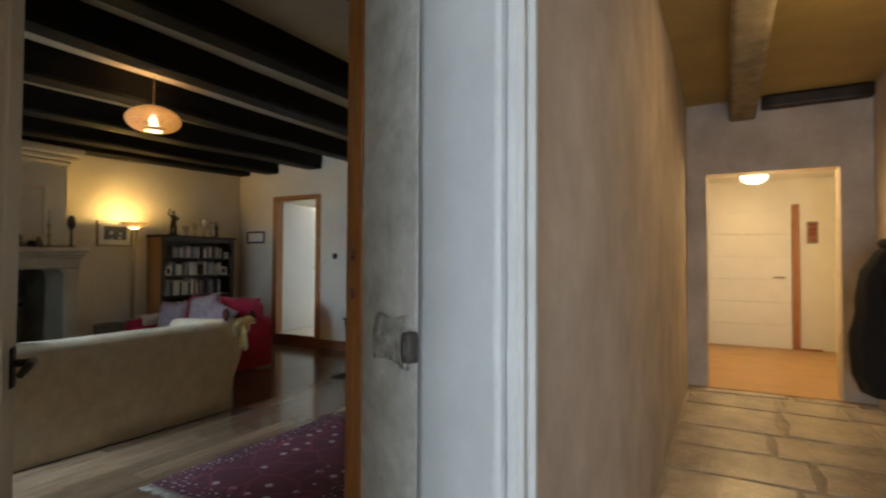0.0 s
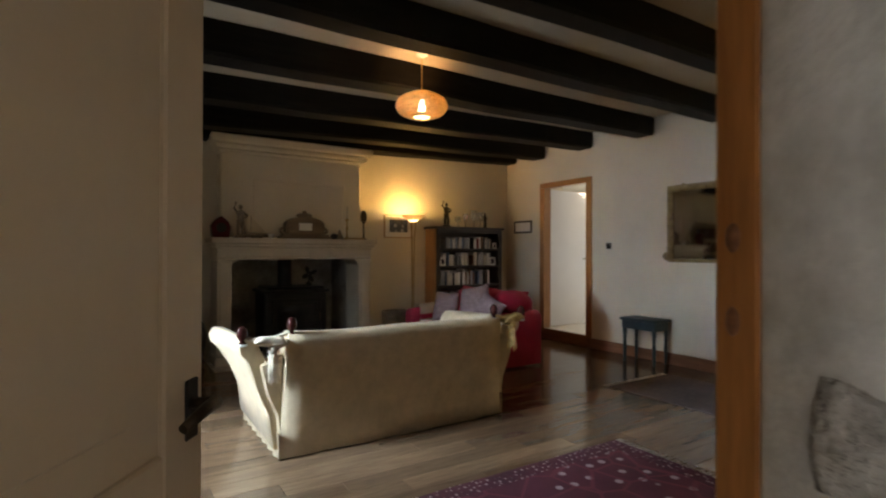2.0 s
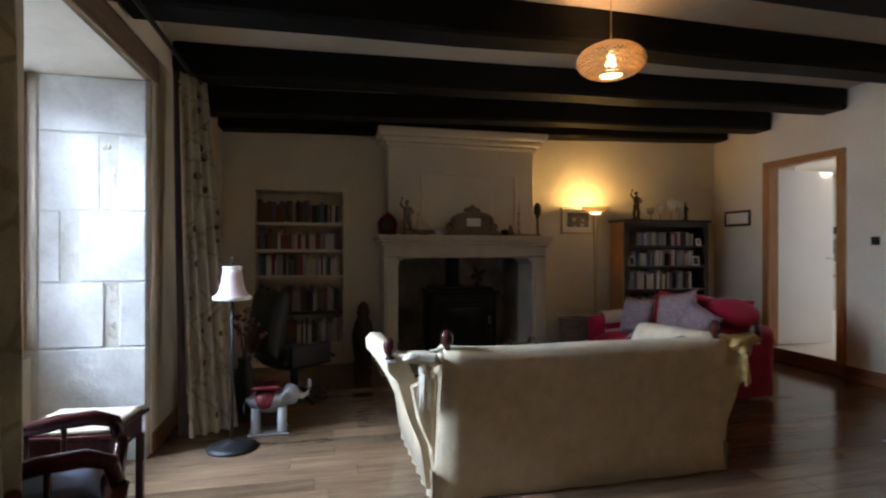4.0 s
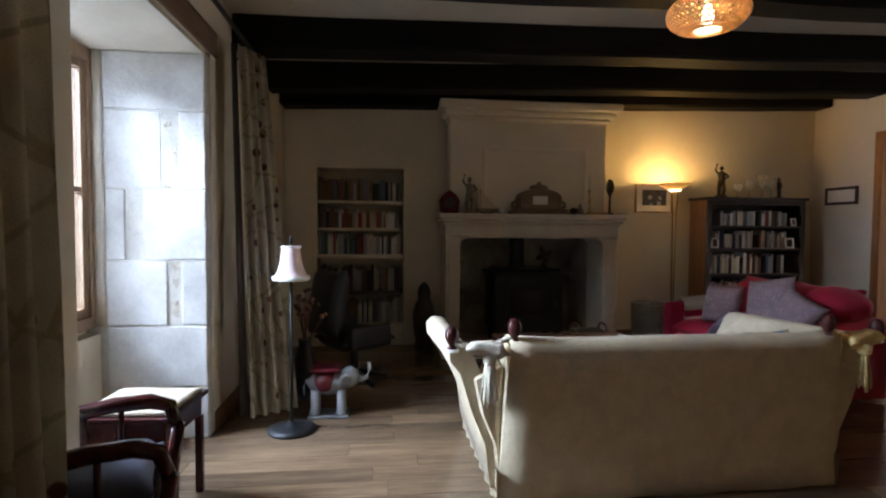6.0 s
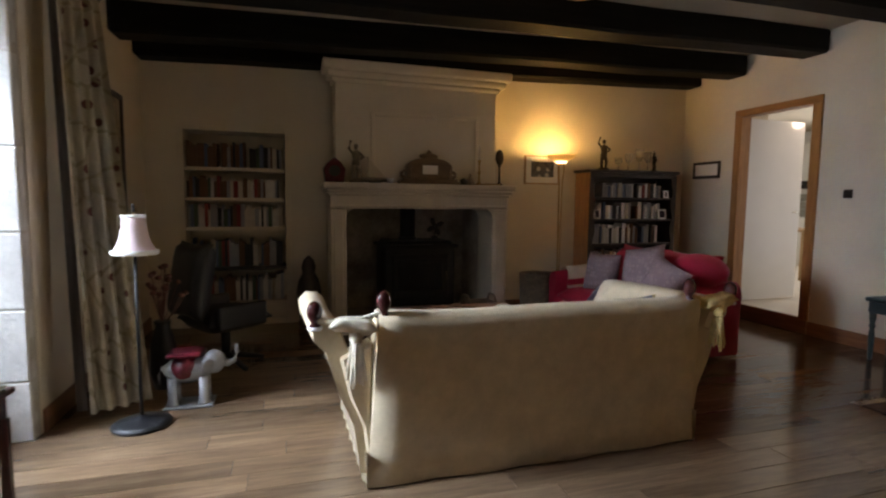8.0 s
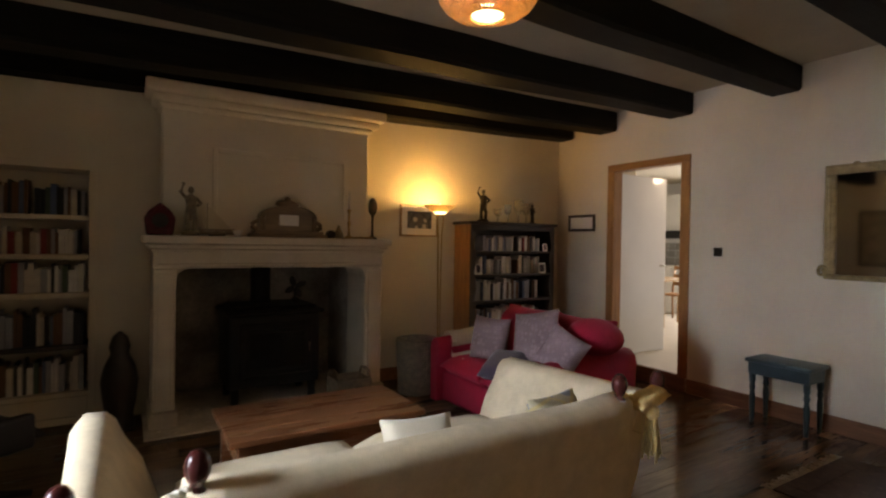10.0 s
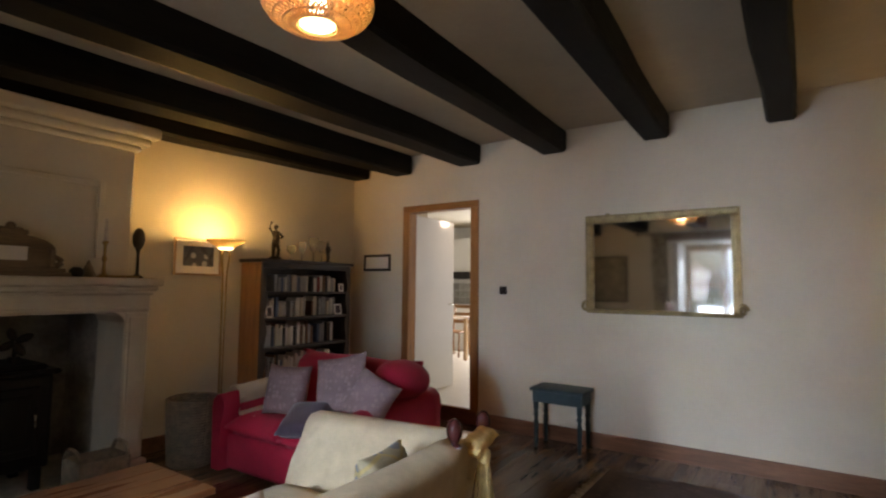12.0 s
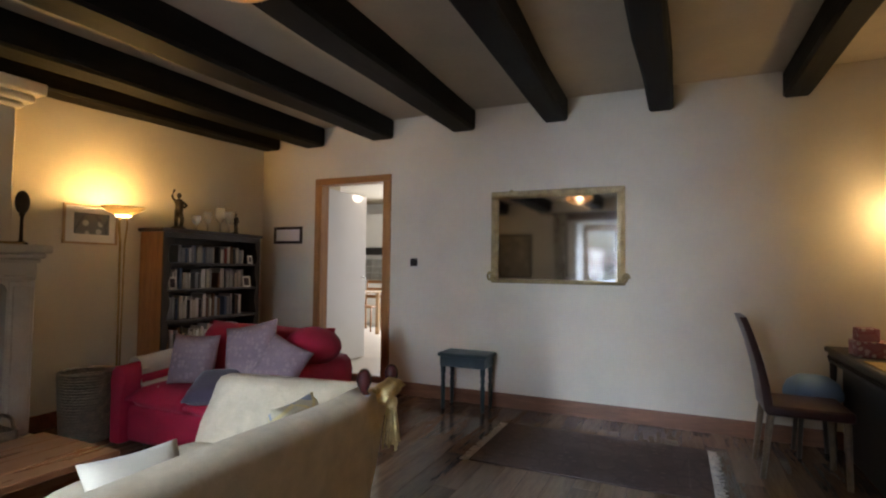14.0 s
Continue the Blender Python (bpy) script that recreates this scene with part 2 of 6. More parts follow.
M_CURTAIN = patterned("floral_curtain_linen", (0.60, 0.53, 0.39), (0.16, 0.05, 0.035), (0.40, 0.33, 0.20), 8.5, 0.9, 0.27)
# near-black cloth colour: the shade beside the far curtain, put into a strip
M_EDGESHADE = mat("curtain_edge_shade", (0.085, 0.065, 0.05), 0.9, var=0.08, scale=5, fine=120, bmp=0.15)
M_IRON = mat("black_cast_iron", (0.010, 0.010, 0.011), 0.5, 0.4, var=0.2, scale=9, fine=80, bmp=0.2)
M_BLACK = mat("black_leather", (0.012, 0.011, 0.011), 0.45, var=0.2, scale=7, fine=90, bmp=0.25)
M_LEATHER = mat("brown_leather", (0.045, 0.014, 0.012), 0.35, var=0.2, scale=7, fine=90, bmp=0.2)
M_BRASS = mat("aged_brass", (0.42, 0.28, 0.10), 0.35, 0.9, var=0.2, scale=20, fine=90, bmp=0.1)
M_GILT = mat("dull_gilt", (0.36, 0.27, 0.13), 0.45, 0.55, var=0.3, scale=14, fine=70, bmp=0.3)
M_DARKMETAL = mat("dark_metal", (0.03, 0.026, 0.022), 0.4, 0.7, var=0.2, scale=15, fine=80, bmp=0.1)
M_BRONZE = mat("dark_bronze", (0.05, 0.038, 0.025), 0.38, 0.7, var=0.3, scale=15, fine=80, bmp=0.2)
M_CHROME = mat("brushed_steel", (0.62, 0.60, 0.56), 0.25, 0.95, var=0.08, scale=15, fine=90, bmp=0.03)
M_PORC = mat("white_glaze", (0.74, 0.74, 0.72), 0.15, var=0.05, scale=12, fine=60, bmp=0.05)
M_SILVER = mat("silver_grey_glaze", (0.27, 0.27, 0.27), 0.25, 0.2, var=0.12, scale=18, fine=70, bmp=0.15)
M_MAROON = mat("maroon_glaze", (0.10, 0.012, 0.016), 0.25, var=0.3, scale=25, fine=90, bmp=0.1)
M_PINK = mat("dusty_pink_silk", (0.66, 0.50, 0.49), 0.7, var=0.06, scale=8, fine=150, bmp=0.15)
M_PAPER = mat("paper_mount", (0.78, 0.75, 0.70), 0.8, var=0.03, bmp=0.05)
M_WICKER = mat("greyed_wicker", (0.24, 0.19, 0.13), 0.75, var=0.3, scale=20, fine=90, bmp=0.5)
M_RATTAN = mat("pale_rattan", (0.76, 0.58, 0.33), 0.6, var=0.25, scale=25, fine=110, bmp=0.3)
_nt = M_RATTAN.node_tree
_tr, _mx = _nt.nodes.new("ShaderNodeBsdfTranslucent"), _nt.nodes.new("ShaderNodeMixShader")
_tr.inputs["Color"].default_value, _mx.inputs["Fac"].default_value = (1.0, 0.84, 0.58, 1), 0.5
_nt.links.new(_nt.nodes["Principled BSDF"].outputs[0], _mx.inputs[1])
_nt.links.new(_tr.outputs[0], _mx.inputs[2])
_nt.links.new(_mx.outputs[0], _nt.nodes["Material Output"].inputs["Surface"])
M_SHADEGLASS = mat("cream_frosted_glass", (0.80, 0.70, 0.52), 0.4, var=0.03, bmp=0)
_nt = M_SHADEGLASS.node_tree
_tr, _mx = _nt.nodes.new("ShaderNodeBsdfTranslucent"), _nt.nodes.new("ShaderNodeMixShader")
_tr.inputs["Color"].default_value, _mx.inputs["Fac"].default_value = (0.9, 0.75, 0.5, 1), 0.35
_nt.links.new(_nt.nodes["Principled BSDF"].outputs[0], _mx.inputs[1])
_nt.links.new(_tr.outputs[0], _mx.inputs[2])
_nt.links.new(_mx.outputs[0], _nt.nodes["Material Output"].inputs["Surface"])
M_GLASS = glass("window_glass")
M_VASE = mat("clear_blown_glass", (0.85, 0.86, 0.84), 0.08, var=0.02, bmp=0)
M_VASE.node_tree.nodes["Principled BSDF"].inputs["Alpha"].default_value = 0.22
M_BALL = mat("pale_blue_rubber", (0.26, 0.40, 0.55), 0.5, var=0.06, scale=4, fine=60, bmp=0.05)
M_DENIM = mat("slate_blue_cushion", (0.10, 0.11, 0.15), 0.9, var=0.15, scale=6, fine=150, bmp=0.3)
M_TAPESTRY = patterned("red_tapestry", (0.28, 0.085, 0.06), (0.52, 0.30, 0.20), (0.16, 0.05, 0.05), 28, 0.9, 0.35)
M_COAT = mat("black_wool", (0.010, 0.010, 0.013), 0.95, var=0.2, scale=9, fine=120, bmp=0.4)
M_BULB = glow("lit_bulb", (1.0, 0.72, 0.36), 18)
M_BULBW = glow("lit_bulb_white", (1.0, 0.88, 0.66), 14)
M_OPAL = glow("opal_lamp_glass", (1.0, 0.80, 0.45), 5)
M_GREEN = mat("far_grass", (0.09, 0.13, 0.05), 0.95, var=0.3, scale=0.3, fine=4, bmp=0.2)
M_DRIED = mat("dried_flowers", (0.12, 0.045, 0.03), 0.9, var=0.3, scale=20, fine=90, bmp=0.2)
mirror_mat, _nt, _bs = nodes_of("silvered_mirror")
_bs.inputs["Base Color"].default_value, _bs.inputs["Metallic"].default_value, _bs.inputs["Roughness"].default_value = (0.66, 0.65, 0.62, 1), 1.0, 0.05

# ---------------------------------------------------------------- building helpers
OFFSET = {}


def box(x0, x1, y0, y1, z0, z1, bev=0.0, seg=1):
    bm = bmesh.new()
    bmesh.ops.create_cube(bm, size=1)
    bmesh.ops.scale(bm, vec=(abs(x1 - x0), abs(y1 - y0), abs(z1 - z0)), verts=bm.verts)
    bmesh.ops.translate(bm, vec=((x0 + x1) / 2, (y0 + y1) / 2, (z0 + z1) / 2), verts=bm.verts)
    if bev:
        bmesh.ops.bevel(bm, geom=bm.edges[:], offset=bev, segments=seg, profile=0.6, affect="EDGES", clamp_overlap=True)
        if seg > 1:
            for f in bm.faces:
                f.smooth = True
    return bm


def join(*bms):
    out = bmesh.new()
    for b in bms:
        me = bpy.data.meshes.new("tmp")
        b.to_mesh(me)
        out.from_mesh(me)
        bpy.data.meshes.remove(me)
        b.free()
    return out


def moved(bm, m):
    bmesh.ops.transform(bm, matrix=m, verts=bm.verts)
    return bm


def lathe(profile, seg=24, cap=True):
    """Turned solid about z from (radius, height) pairs, bottom to top."""
    bm = bmesh.new()
    rings = [[bm.verts.new((r * math.cos(2 * math.pi * i / seg), r * math.sin(2 * math.pi * i / seg), z)) for i in range(seg)] for r, z in profile]
    for a, b in zip(rings, rings[1:]):
        for i in range(seg):
            bm.faces.new((a[i], a[(i + 1) % seg], b[(i + 1) % seg], b[i])).smooth = True
    if cap:
        bm.faces.new(rings[0][::-1])
        bm.faces.new(rings[-1])
    return bm


def tube(pts, r, seg=8):
    """A round bar along points; r is one radius or one for each point."""
    bm = bmesh.new()
    pts = [Vector(p) for p in pts]
    rs = r if isinstance(r, (list, tuple)) else [r] * len(pts)
    rings = []
    for i, p in enumerate(pts):
        d = (pts[min(i + 1, len(pts) - 1)] - pts[max(i - 1, 0)]).normalized()
        u = d.cross(Vector((0, 0, 1)))
        if u.length < 0.2:
            u = d.cross(Vector((0, 1, 0)))
        u.normalize()
        v = d.cross(u)
        rings.append([bm.verts.new(p + rs[i] * (math.cos(2 * math.pi * k / seg) * u + math.sin(2 * math.pi * k / seg) * v)) for k in range(seg)])
    for a, b in zip(rings, rings[1:]):
        for i in range(seg):
            bm.faces.new((a[i], a[(i + 1) % seg], b[(i + 1) % seg], b[i])).smooth = True
    bm.faces.new(rings[0][::-1])
    bm.faces.new(rings[-1])
    bmesh.ops.recalc_face_normals(bm, faces=bm.faces[:])
    return bm


def pillow(sx, sy, sz, n=14, power=0.45, wob=0.0, seed=0.0):
    """A stuffed cushion: a flattened rounded box."""
    bm = bmesh.new()
    bmesh.ops.create_cube(bm, size=2)
    bmesh.ops.subdivide_edges(bm, edges=bm.edges[:], cuts=n, use_grid_fill=True)
    for v in bm.verts:
        x, y, z = v.co
        ex, ey = 1 - abs(x) ** 4, 1 - abs(y) ** 4
        t = max(0.0, ex * ey) ** power
        pinch = 1 - 0.07 * (1 - abs(x) ** 2) * (abs(y) ** 3) - 0.07 * (1 - abs(y) ** 2) * (abs(x) ** 3)
        h = z * (0.10 + 0.90 * t)
        if wob:
            h += wob * noise.noise(Vector((x * 2.2 + seed, y * 2.2, z + seed)))
        v.co = (x * sx / 2 * pinch, y * sy / 2 * pinch, h * sz / 2)
    for f in bm.faces:
        f.smooth = True
    return bm


def blob(rx, ry, rz, sub=3, wob=0.0, seed=0.0, freq=2.0):
    bm = bmesh.new()
    bmesh.ops.create_icosphere(bm, subdivisions=sub, radius=1)
    for v in bm.verts:
        k = 1 + wob * noise.noise(v.co * freq + Vector((seed, seed, seed)))
        v.co = (v.co.x * rx * k, v.co.y * ry * k, v.co.z * rz * k)
    for f in bm.faces:
        f.smooth = True
    return bm


def prism(poly, axis, a, b, bev=0.0):
    """A polygon given in the two other axes, drawn out along axis from a to b."""
    bm = bmesh.new()

    def at(p, w):
        return {"x": (w, p[0], p[1]), "y": (p[0], w, p[1]), "z": (p[0], p[1], w)}[axis]
    lo, hi = [bm.verts.new(at(p, a)) for p in poly], [bm.verts.new(at(p, b)) for p in poly]
    bm.faces.new(lo)
    bm.faces.new(hi[::-1])
    n = len(poly)
    for i in range(n):
        bm.faces.new((lo[i], hi[i], hi[(i + 1) % n], lo[(i + 1) % n]))
    bmesh.ops.recalc_face_normals(bm, faces=bm.faces[:])
    if bev:
        bmesh.ops.bevel(bm, geom=bm.edges[:], offset=bev, segments=1, profile=0.6, affect="EDGES", clamp_overlap=True)
    return bm


def rough_up(bm, cuts, amp, freq=3.0, seed=0.0):
    bmesh.ops.subdivide_edges(bm, edges=bm.edges[:], cuts=cuts, use_grid_fill=True)
    for v in bm.verts:
        p = v.co * freq + Vector((seed, seed * 2, 0))
        v.co += amp * noise.noise_vector(p)
    for f in bm.faces:
        f.smooth = True
    return bm


def mesh_of(bm, material, name="mesh"):
    me = bpy.data.meshes.new(name)
    bm.normal_update()
    bm.to_mesh(me)
    bm.free()
    me.materials.append(material)
    return me


def part(name, bm, material, parent=None, label=""):
    top = parent
    while top is not None and top.name not in OFFSET and top.parent:
        top = top.parent
    if top is not None and top.name in OFFSET:
        bmesh.ops.translate(bm, vec=-OFFSET[top.name], verts=bm.verts)
    ob = new(name, mesh_of(bm, material, name))
    ob.parent = parent
    return tagged(ob, label)


def thing(name, m, label, category, group="", kind=""):
    """An empty at the thing's base; parts are given in its own coordinates."""
    ob = new(name)
    ob.empty_display_size = 0.1
    ob.matrix_basis = m
    return tagged(ob, label, category, group, kind)


def placed(name, base, label, category, group="", kind=""):
    """As thing(), but its parts are given in the room's coordinates."""
    ob = thing(name, Matrix.Translation(base), label, category, group, kind)
    OFFSET[ob.name] = Vector(base)
    return ob


def solid(name, bm, material, label, category="", kind="", group="", m=None):
    ob = new(name, mesh_of(bm, material, name))
    if m is not None:
        ob.matrix_basis = m
    return tagged(ob, label, category, group, kind)


def based(name, bm, material, base, label, category, group="", kind=""):
    """A one-mesh thing given in the room's coordinates, with its origin at base."""
    bmesh.ops.translate(bm, vec=-Vector(base), verts=bm.verts)
    return solid(name, bm, material, label, category, kind, group, Matrix.Translation(base))


# ---------------------------------------------------------------- the building
XF, XP, XH, XR = -9.10, -2.80, -2.24, -0.64      # hearth wall, partition in the room, partition in the hall, hall's far wall
YW, YN, YB = 0.975, 7.205, 7.42                  # window wall, mirror wall, hall's end wall
ZC = 2.94

ground = solid("ground", box(-400, 400, -400, 400, -0.9, -0.55), M_GREEN, "green grass around the house", "ground", "structure")

# mirror wall with the kitchen doorway
solid("wall_north", join(
    box(XF - 0.5, -8.28, YN, YN + 0.45, -0.1, ZC + 0.1), box(-7.30, XP + 0.02, YN, YN + 0.45, -0.1, ZC + 0.1),
    box(-8.28, -7.30, YN, YN + 0.45, 2.33, ZC + 0.1), box(-8.28, -7.30, YN, YN + 0.45, -0.1, 0.0)),
    M_PLASTER, "cream plastered wall with a doorway", "wall", "structure")
# hearth wall with the recess for books and the fireplace opening
solid("wall_west", join(
    box(XF - 0.55, XF, YW - 0.75, 1.32, -0.1, ZC + 0.1), box(XF - 0.55, XF, 1.32, 2.26, 1.95, ZC + 0.1),
    box(XF - 0.55, XF, 1.32, 2.26, -0.1, 0.05), box(XF - 0.55, XF - 0.32, 1.32, 2.26, 0.05, 1.95),
    box(XF - 0.55, XF, 2.26, 2.80, -0.1, ZC + 0.1), box(XF - 0.55, XF, 2.80, 4.40, 1.26, ZC + 0.1),
    box(XF - 0.55, XF, 4.40, YN, -0.1, ZC + 0.1)),
    M_PLASTER, "cream plastered chimney wall with a book recess", "wall", "structure")
solid("fireback", join(box(XF - 0.60, XF - 0.553, 2.7, 4.5, -0.1, 1.4), box(XF - 0.553, XF - 0.003, 2.802, 2.82, 0, 1.25),
                       box(XF - 0.553, XF - 0.003, 4.38, 4.398, 0, 1.25), box(XF - 0.553, XF - 0.003, 2.82, 4.38, 1.22, 1.257)),
      M_SOOT, "soot-darkened plastered fireplace recess", "fireback", "structure")
# window wall: a deep opening down to the floor, with a low wall below the window
WX0, WX1 = -6.65, -5.32
solid("wall_south", join(
    box(XF - 0.5, WX0 - 0.09, YW - 0.75, YW, -0.1, ZC + 0.1), box(WX1 + 0.02, XP + 0.02, YW - 0.75, YW, -0.1, ZC + 0.1),
    box(WX0 - 0.09, WX1 + 0.02, YW - 0.75, YW, 2.375, ZC + 0.1), box(WX0 - 0.09, WX1 + 0.02, YW - 0.75, YW - 0.70, -0.1, 0.70),
    box(WX0 - 0.09, WX1 + 0.02, YW - 0.70, YW - 0.62, -0.1, 0.66)),
    M_PLASTER, "thick cream plastered wall with a deep window recess", "wall", "structure")
solid("lintel", box(WX0 - 0.02, WX1, YW - 0.72, YW - 0.01, 2.345, 2.374), M_CHIMNEY, "pale stone window head", "lintel", "structure")
# partition between room and hall, splayed at the doorway
jamb_poly = [(XP, 2.43), (XP, YN + 0.2), (XH, YN + 0.2), (XH, 2.17), (-2.50, 2.28)]
solid("wall_east", join(prism(jamb_poly, "z", -0.1, 2.16), box(XP, XH, YW - 0.75, 1.33, -0.1, 2.16),
                        box(XP, XH, YW - 0.75, YN + 0.2, 2.16, 3.3)),
      M_HALLPL, "thick partition of bare lime plaster with a doorway", "wall", "structure")
solid("plaster_face", join(box(XP - 0.012, XP - 0.001, 2.52, YN, 0, ZC), box(XP - 0.012, XP - 0.001, YW, 1.25, 0, ZC),
                           box(XP - 0.012, XP - 0.001, 1.25, 2.52, 2.22, ZC)), M_PLASTER, "cream plaster on the partition", "wall", "structure")


def slab(p, q, out, z0, z1):
    """A thin sheet against the line p-q, standing proud by out."""
    d = Vector((q[0] - p[0], q[1] - p[1])).normalized()
    n = Vector((d.y, -d.x)) * out
    return prism([p, q, (q[0] + n.x, q[1] + n.y), (p[0] + n.x, p[1] + n.y)], "z", z0, z1)


reveal = rough_up(slab((-2.782, 2.420), (-2.50, 2.279), 0.014, 0.0, 2.155), 14, 0.004, 6.0)
solid("door_reveal", reveal, M_REVEAL, "patchy grey rendered door reveal", "door reveal", "structure")
solid("reveal_strip", rough_up(slab((-2.499, 2.280), (-2.243, 2.170), 0.018, 0.0, 2.155), 10, 0.002, 5.0),
      M_BLUEWHITE, "chalky white painted strip of door reveal", "door reveal", "structure")
arch = placed("door_trim", (XH, 2.2, 0), "white moulded architrave on bare plaster", "trim", kind="structure")
part("moulding", join(box(XH, XH + 0.026, 2.150, 2.255, 0, 2.30, 0.006), box(XH, XH + 0.040, 2.205, 2.235, 0, 2.30, 0.008), box(XH, XH + 0.034, 2.158, 2.18, 0, 2.30, 0.006)), M_BLUEWHITE, arch)
# pine door frame on the room side
frame_w = placed("door_frame", (XP, 2.42, 0), "orange varnished pine door frame with knots", "door frame", kind="structure")
part("jamb", box(XP - 0.035, XP + 0.022, 2.397, 2.50, 0, 2.16, 0.004), M_PINE, frame_w)
part("jamb", box(XP - 0.035, XP + 0.022, 1.262, 1.345, 0, 2.16, 0.004), M_PINE, frame_w)
part("head", box(XP - 0.035, XP + 0.022, 1.262, 2.50, 2.161, 2.25, 0.004), M_PINEH, frame_w)
for zk in (0.28, 1.22, 1.33):
    part("knot", moved(blob(0.010, 0.003, 0.020, 2), pose(XP - 0.01, 2.3965, zk)), M_REDWOOD, frame_w, "dark knot in the pine")
latch = placed("latch_hole", (-2.58, 2.30, 1.1), "broken plaster round an old iron latch keep", "latch")
latch_m = pose(-2.575, 2.300, 1.115, 0, 0, -26.5)
M_CRUMB = mat("crumbling_white_plaster", (0.55, 0.54, 0.49), 0.95, var=0.35, scale=22, fine=60, bmp=0.9, col2=(0.82, 0.82, 0.78), dist=0.010)
part("broken_plaster", moved(rough_up(box(-0.13, 0.035, -0.005, 0.008, -0.06, 0.06), 12, 0.012, 16.0), latch_m), M_CRUMB, latch, "crumbled white plaster edge")
part("keep", moved(join(box(0.040, 0.075, -0.030, 0.012, -0.045, 0.03, 0.012, 2), box(0.050, 0.066, -0.034, -0.026, -0.025, 0.01, 0.003)), latch_m), mat("rusty_iron", (0.13, 0.12, 0.115), 0.6, 0.4, var=0.3, scale=30, fine=90, bmp=0.3), latch, "rusty grey iron keep")

# the open door leaf
leaf_m = pose(XP - 0.01, 1.375, 0, 0, 0, math.degrees(math.atan2(0.440, -0.612)))
leaf = thing("door_1", leaf_m, "cream painted panelled door standing open", "door", kind="structure")
LW = 0.765
part("stile", box(0.0, 0.11, -0.022, 0.022, 0.01, 2.06, 0.004), M_DOORCREAM, leaf)
part("stile", box(LW - 0.11, LW, -0.022, 0.022, 0.01, 2.06, 0.004), M_DOORCREAM, leaf)
for z0, z1 in ((0.01, 0.24), (0.86, 1.0), (1.94, 2.06)):
    part("rail", box(0.11, LW - 0.11, -0.022, 0.022, z0, z1, 0.004), M_DOORCREAM, leaf)
for z0, z1 in ((0.24, 0.86), (1.0, 1.94)):
    part("panel", join(box(0.10, LW - 0.10, -0.012, 0.012, z0 - 0.01, z1 + 0.01), box(0.17, LW - 0.17, -0.018, 0.018, z0 + 0.06, z1 - 0.06, 0.008)), M_DOORCREAM, leaf)
handle = part("handle", join(box(LW - 0.058, LW - 0.022, 0.022, 0.028, 1.0, 1.10, 0.003), box(LW - 0.058, LW - 0.022, -0.028, -0.022, 1.0, 1.10, 0.003)), M_DARKMETAL, leaf, "aged brass lever handle")
for sgn in (1, -1):
    part("lever", join(tube([(LW - 0.04, sgn * 0.026, 1.06), (LW - 0.04, sgn * 0.066, 1.06)], 0.010), tube([(LW - 0.030, sgn * 0.062, 1.06), (LW - 0.08, sgn * 0.066, 1.058), (LW - 0.125, sgn * 0.06, 1.045)], [0.012, 0.010, 0.008])), M_BRONZE, handle)

# ceiling and beams
solid("roof", box(-13, 1.5, -2.2, 13.5, 3.45, 3.6), M_DARKWOOD, "boarded roof over the house", "roof", "structure")
BEAMS = [(-9.08, -8.84), (-8.43, -8.17), (-7.54, -7.27), (-6.57, -6.32), (-5.63, -5.41), (-4.70, -4.50), (-3.70, -3.51)]
SKEW = [(0.0, -0.17), (0.0, -0.17), (0.08, -0.16), (0.22, -0.13), (0.20, -0.10), (-0.05, -0.08), (0.10, -0.06)]    # drift across and sag towards the window wall


def ceiling_drop(x, y):
    """How far the old ceiling sags towards the window wall."""
    along = min(1.0, max(0.0, (YN - y) / (YN - YW)))
    mids = [(a + b) / 2 for a, b in BEAMS]
    for k in range(len(mids) - 1):
        if x < mids[k + 1] or k == len(mids) - 2:
            u = min(1.0, max(0.0, (x - mids[k]) / (mids[k + 1] - mids[k])))
            return -0.9 * along * (SKEW[k][1] * (1 - u) + SKEW[k + 1][1] * u)


cbm = box(XF - 0.3, XP + 0.01, YW - 0.2, YN + 0.2, ZC, ZC + 0.12)
for k in range(1, 14):
    bmesh.ops.bisect_plane(cbm, geom=cbm.verts[:] + cbm.edges[:] + cbm.faces[:], plane_co=(XF + (XP - XF) * k / 14, 0, 0), plane_no=(1, 0, 0))
for k in range(0, 13):
    bmesh.ops.bisect_plane(cbm, geom=cbm.verts[:] + cbm.edges[:] + cbm.faces[:], plane_co=(0, YW + (YN - YW) * k / 12, 0), plane_no=(0, 1, 0))
for v in cbm.verts:
    if v.co.z < ZC + 0.05:
        v.co.z += 0.006 * noise.noise(v.co * 1.7) - ceiling_drop(v.co.x, v.co.y)
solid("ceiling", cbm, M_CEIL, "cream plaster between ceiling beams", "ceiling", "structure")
for i, (a, b) in enumerate(BEAMS):
    bm = box(a, b, YW + 0.002, YN - 0.002, 2.725, ZC - 0.001, 0.022)
    ends = bmesh.ops.bisect_plane
    for k in range(1, 16):
        ends(bm, geom=bm.verts[:] + bm.edges[:] + bm.faces[:], plane_co=(0, YW + (YN - YW) * k / 16, 0), plane_no=(0, 1, 0))
    for v in bm.verts:
        q = Vector((i * 7.3, v.co.y * 0.9, v.co.z))
        along = (YN - v.co.y) / (YN - YW)
        v.co.x += 0.022 * noise.noise(q) + SKEW[i][0] * along
        if v.co.z < ZC - 0.05:
            v.co.z += 0.022 * noise.noise(q + Vector((9, 0, 0))) + SKEW[i][1] * along
    based("ceiling_beam", bm, M_BEAM, ((a + b) / 2, YW, 2.8), "rough-hewn black stained oak ceiling beam", "beam", "ceiling beams", "structure")

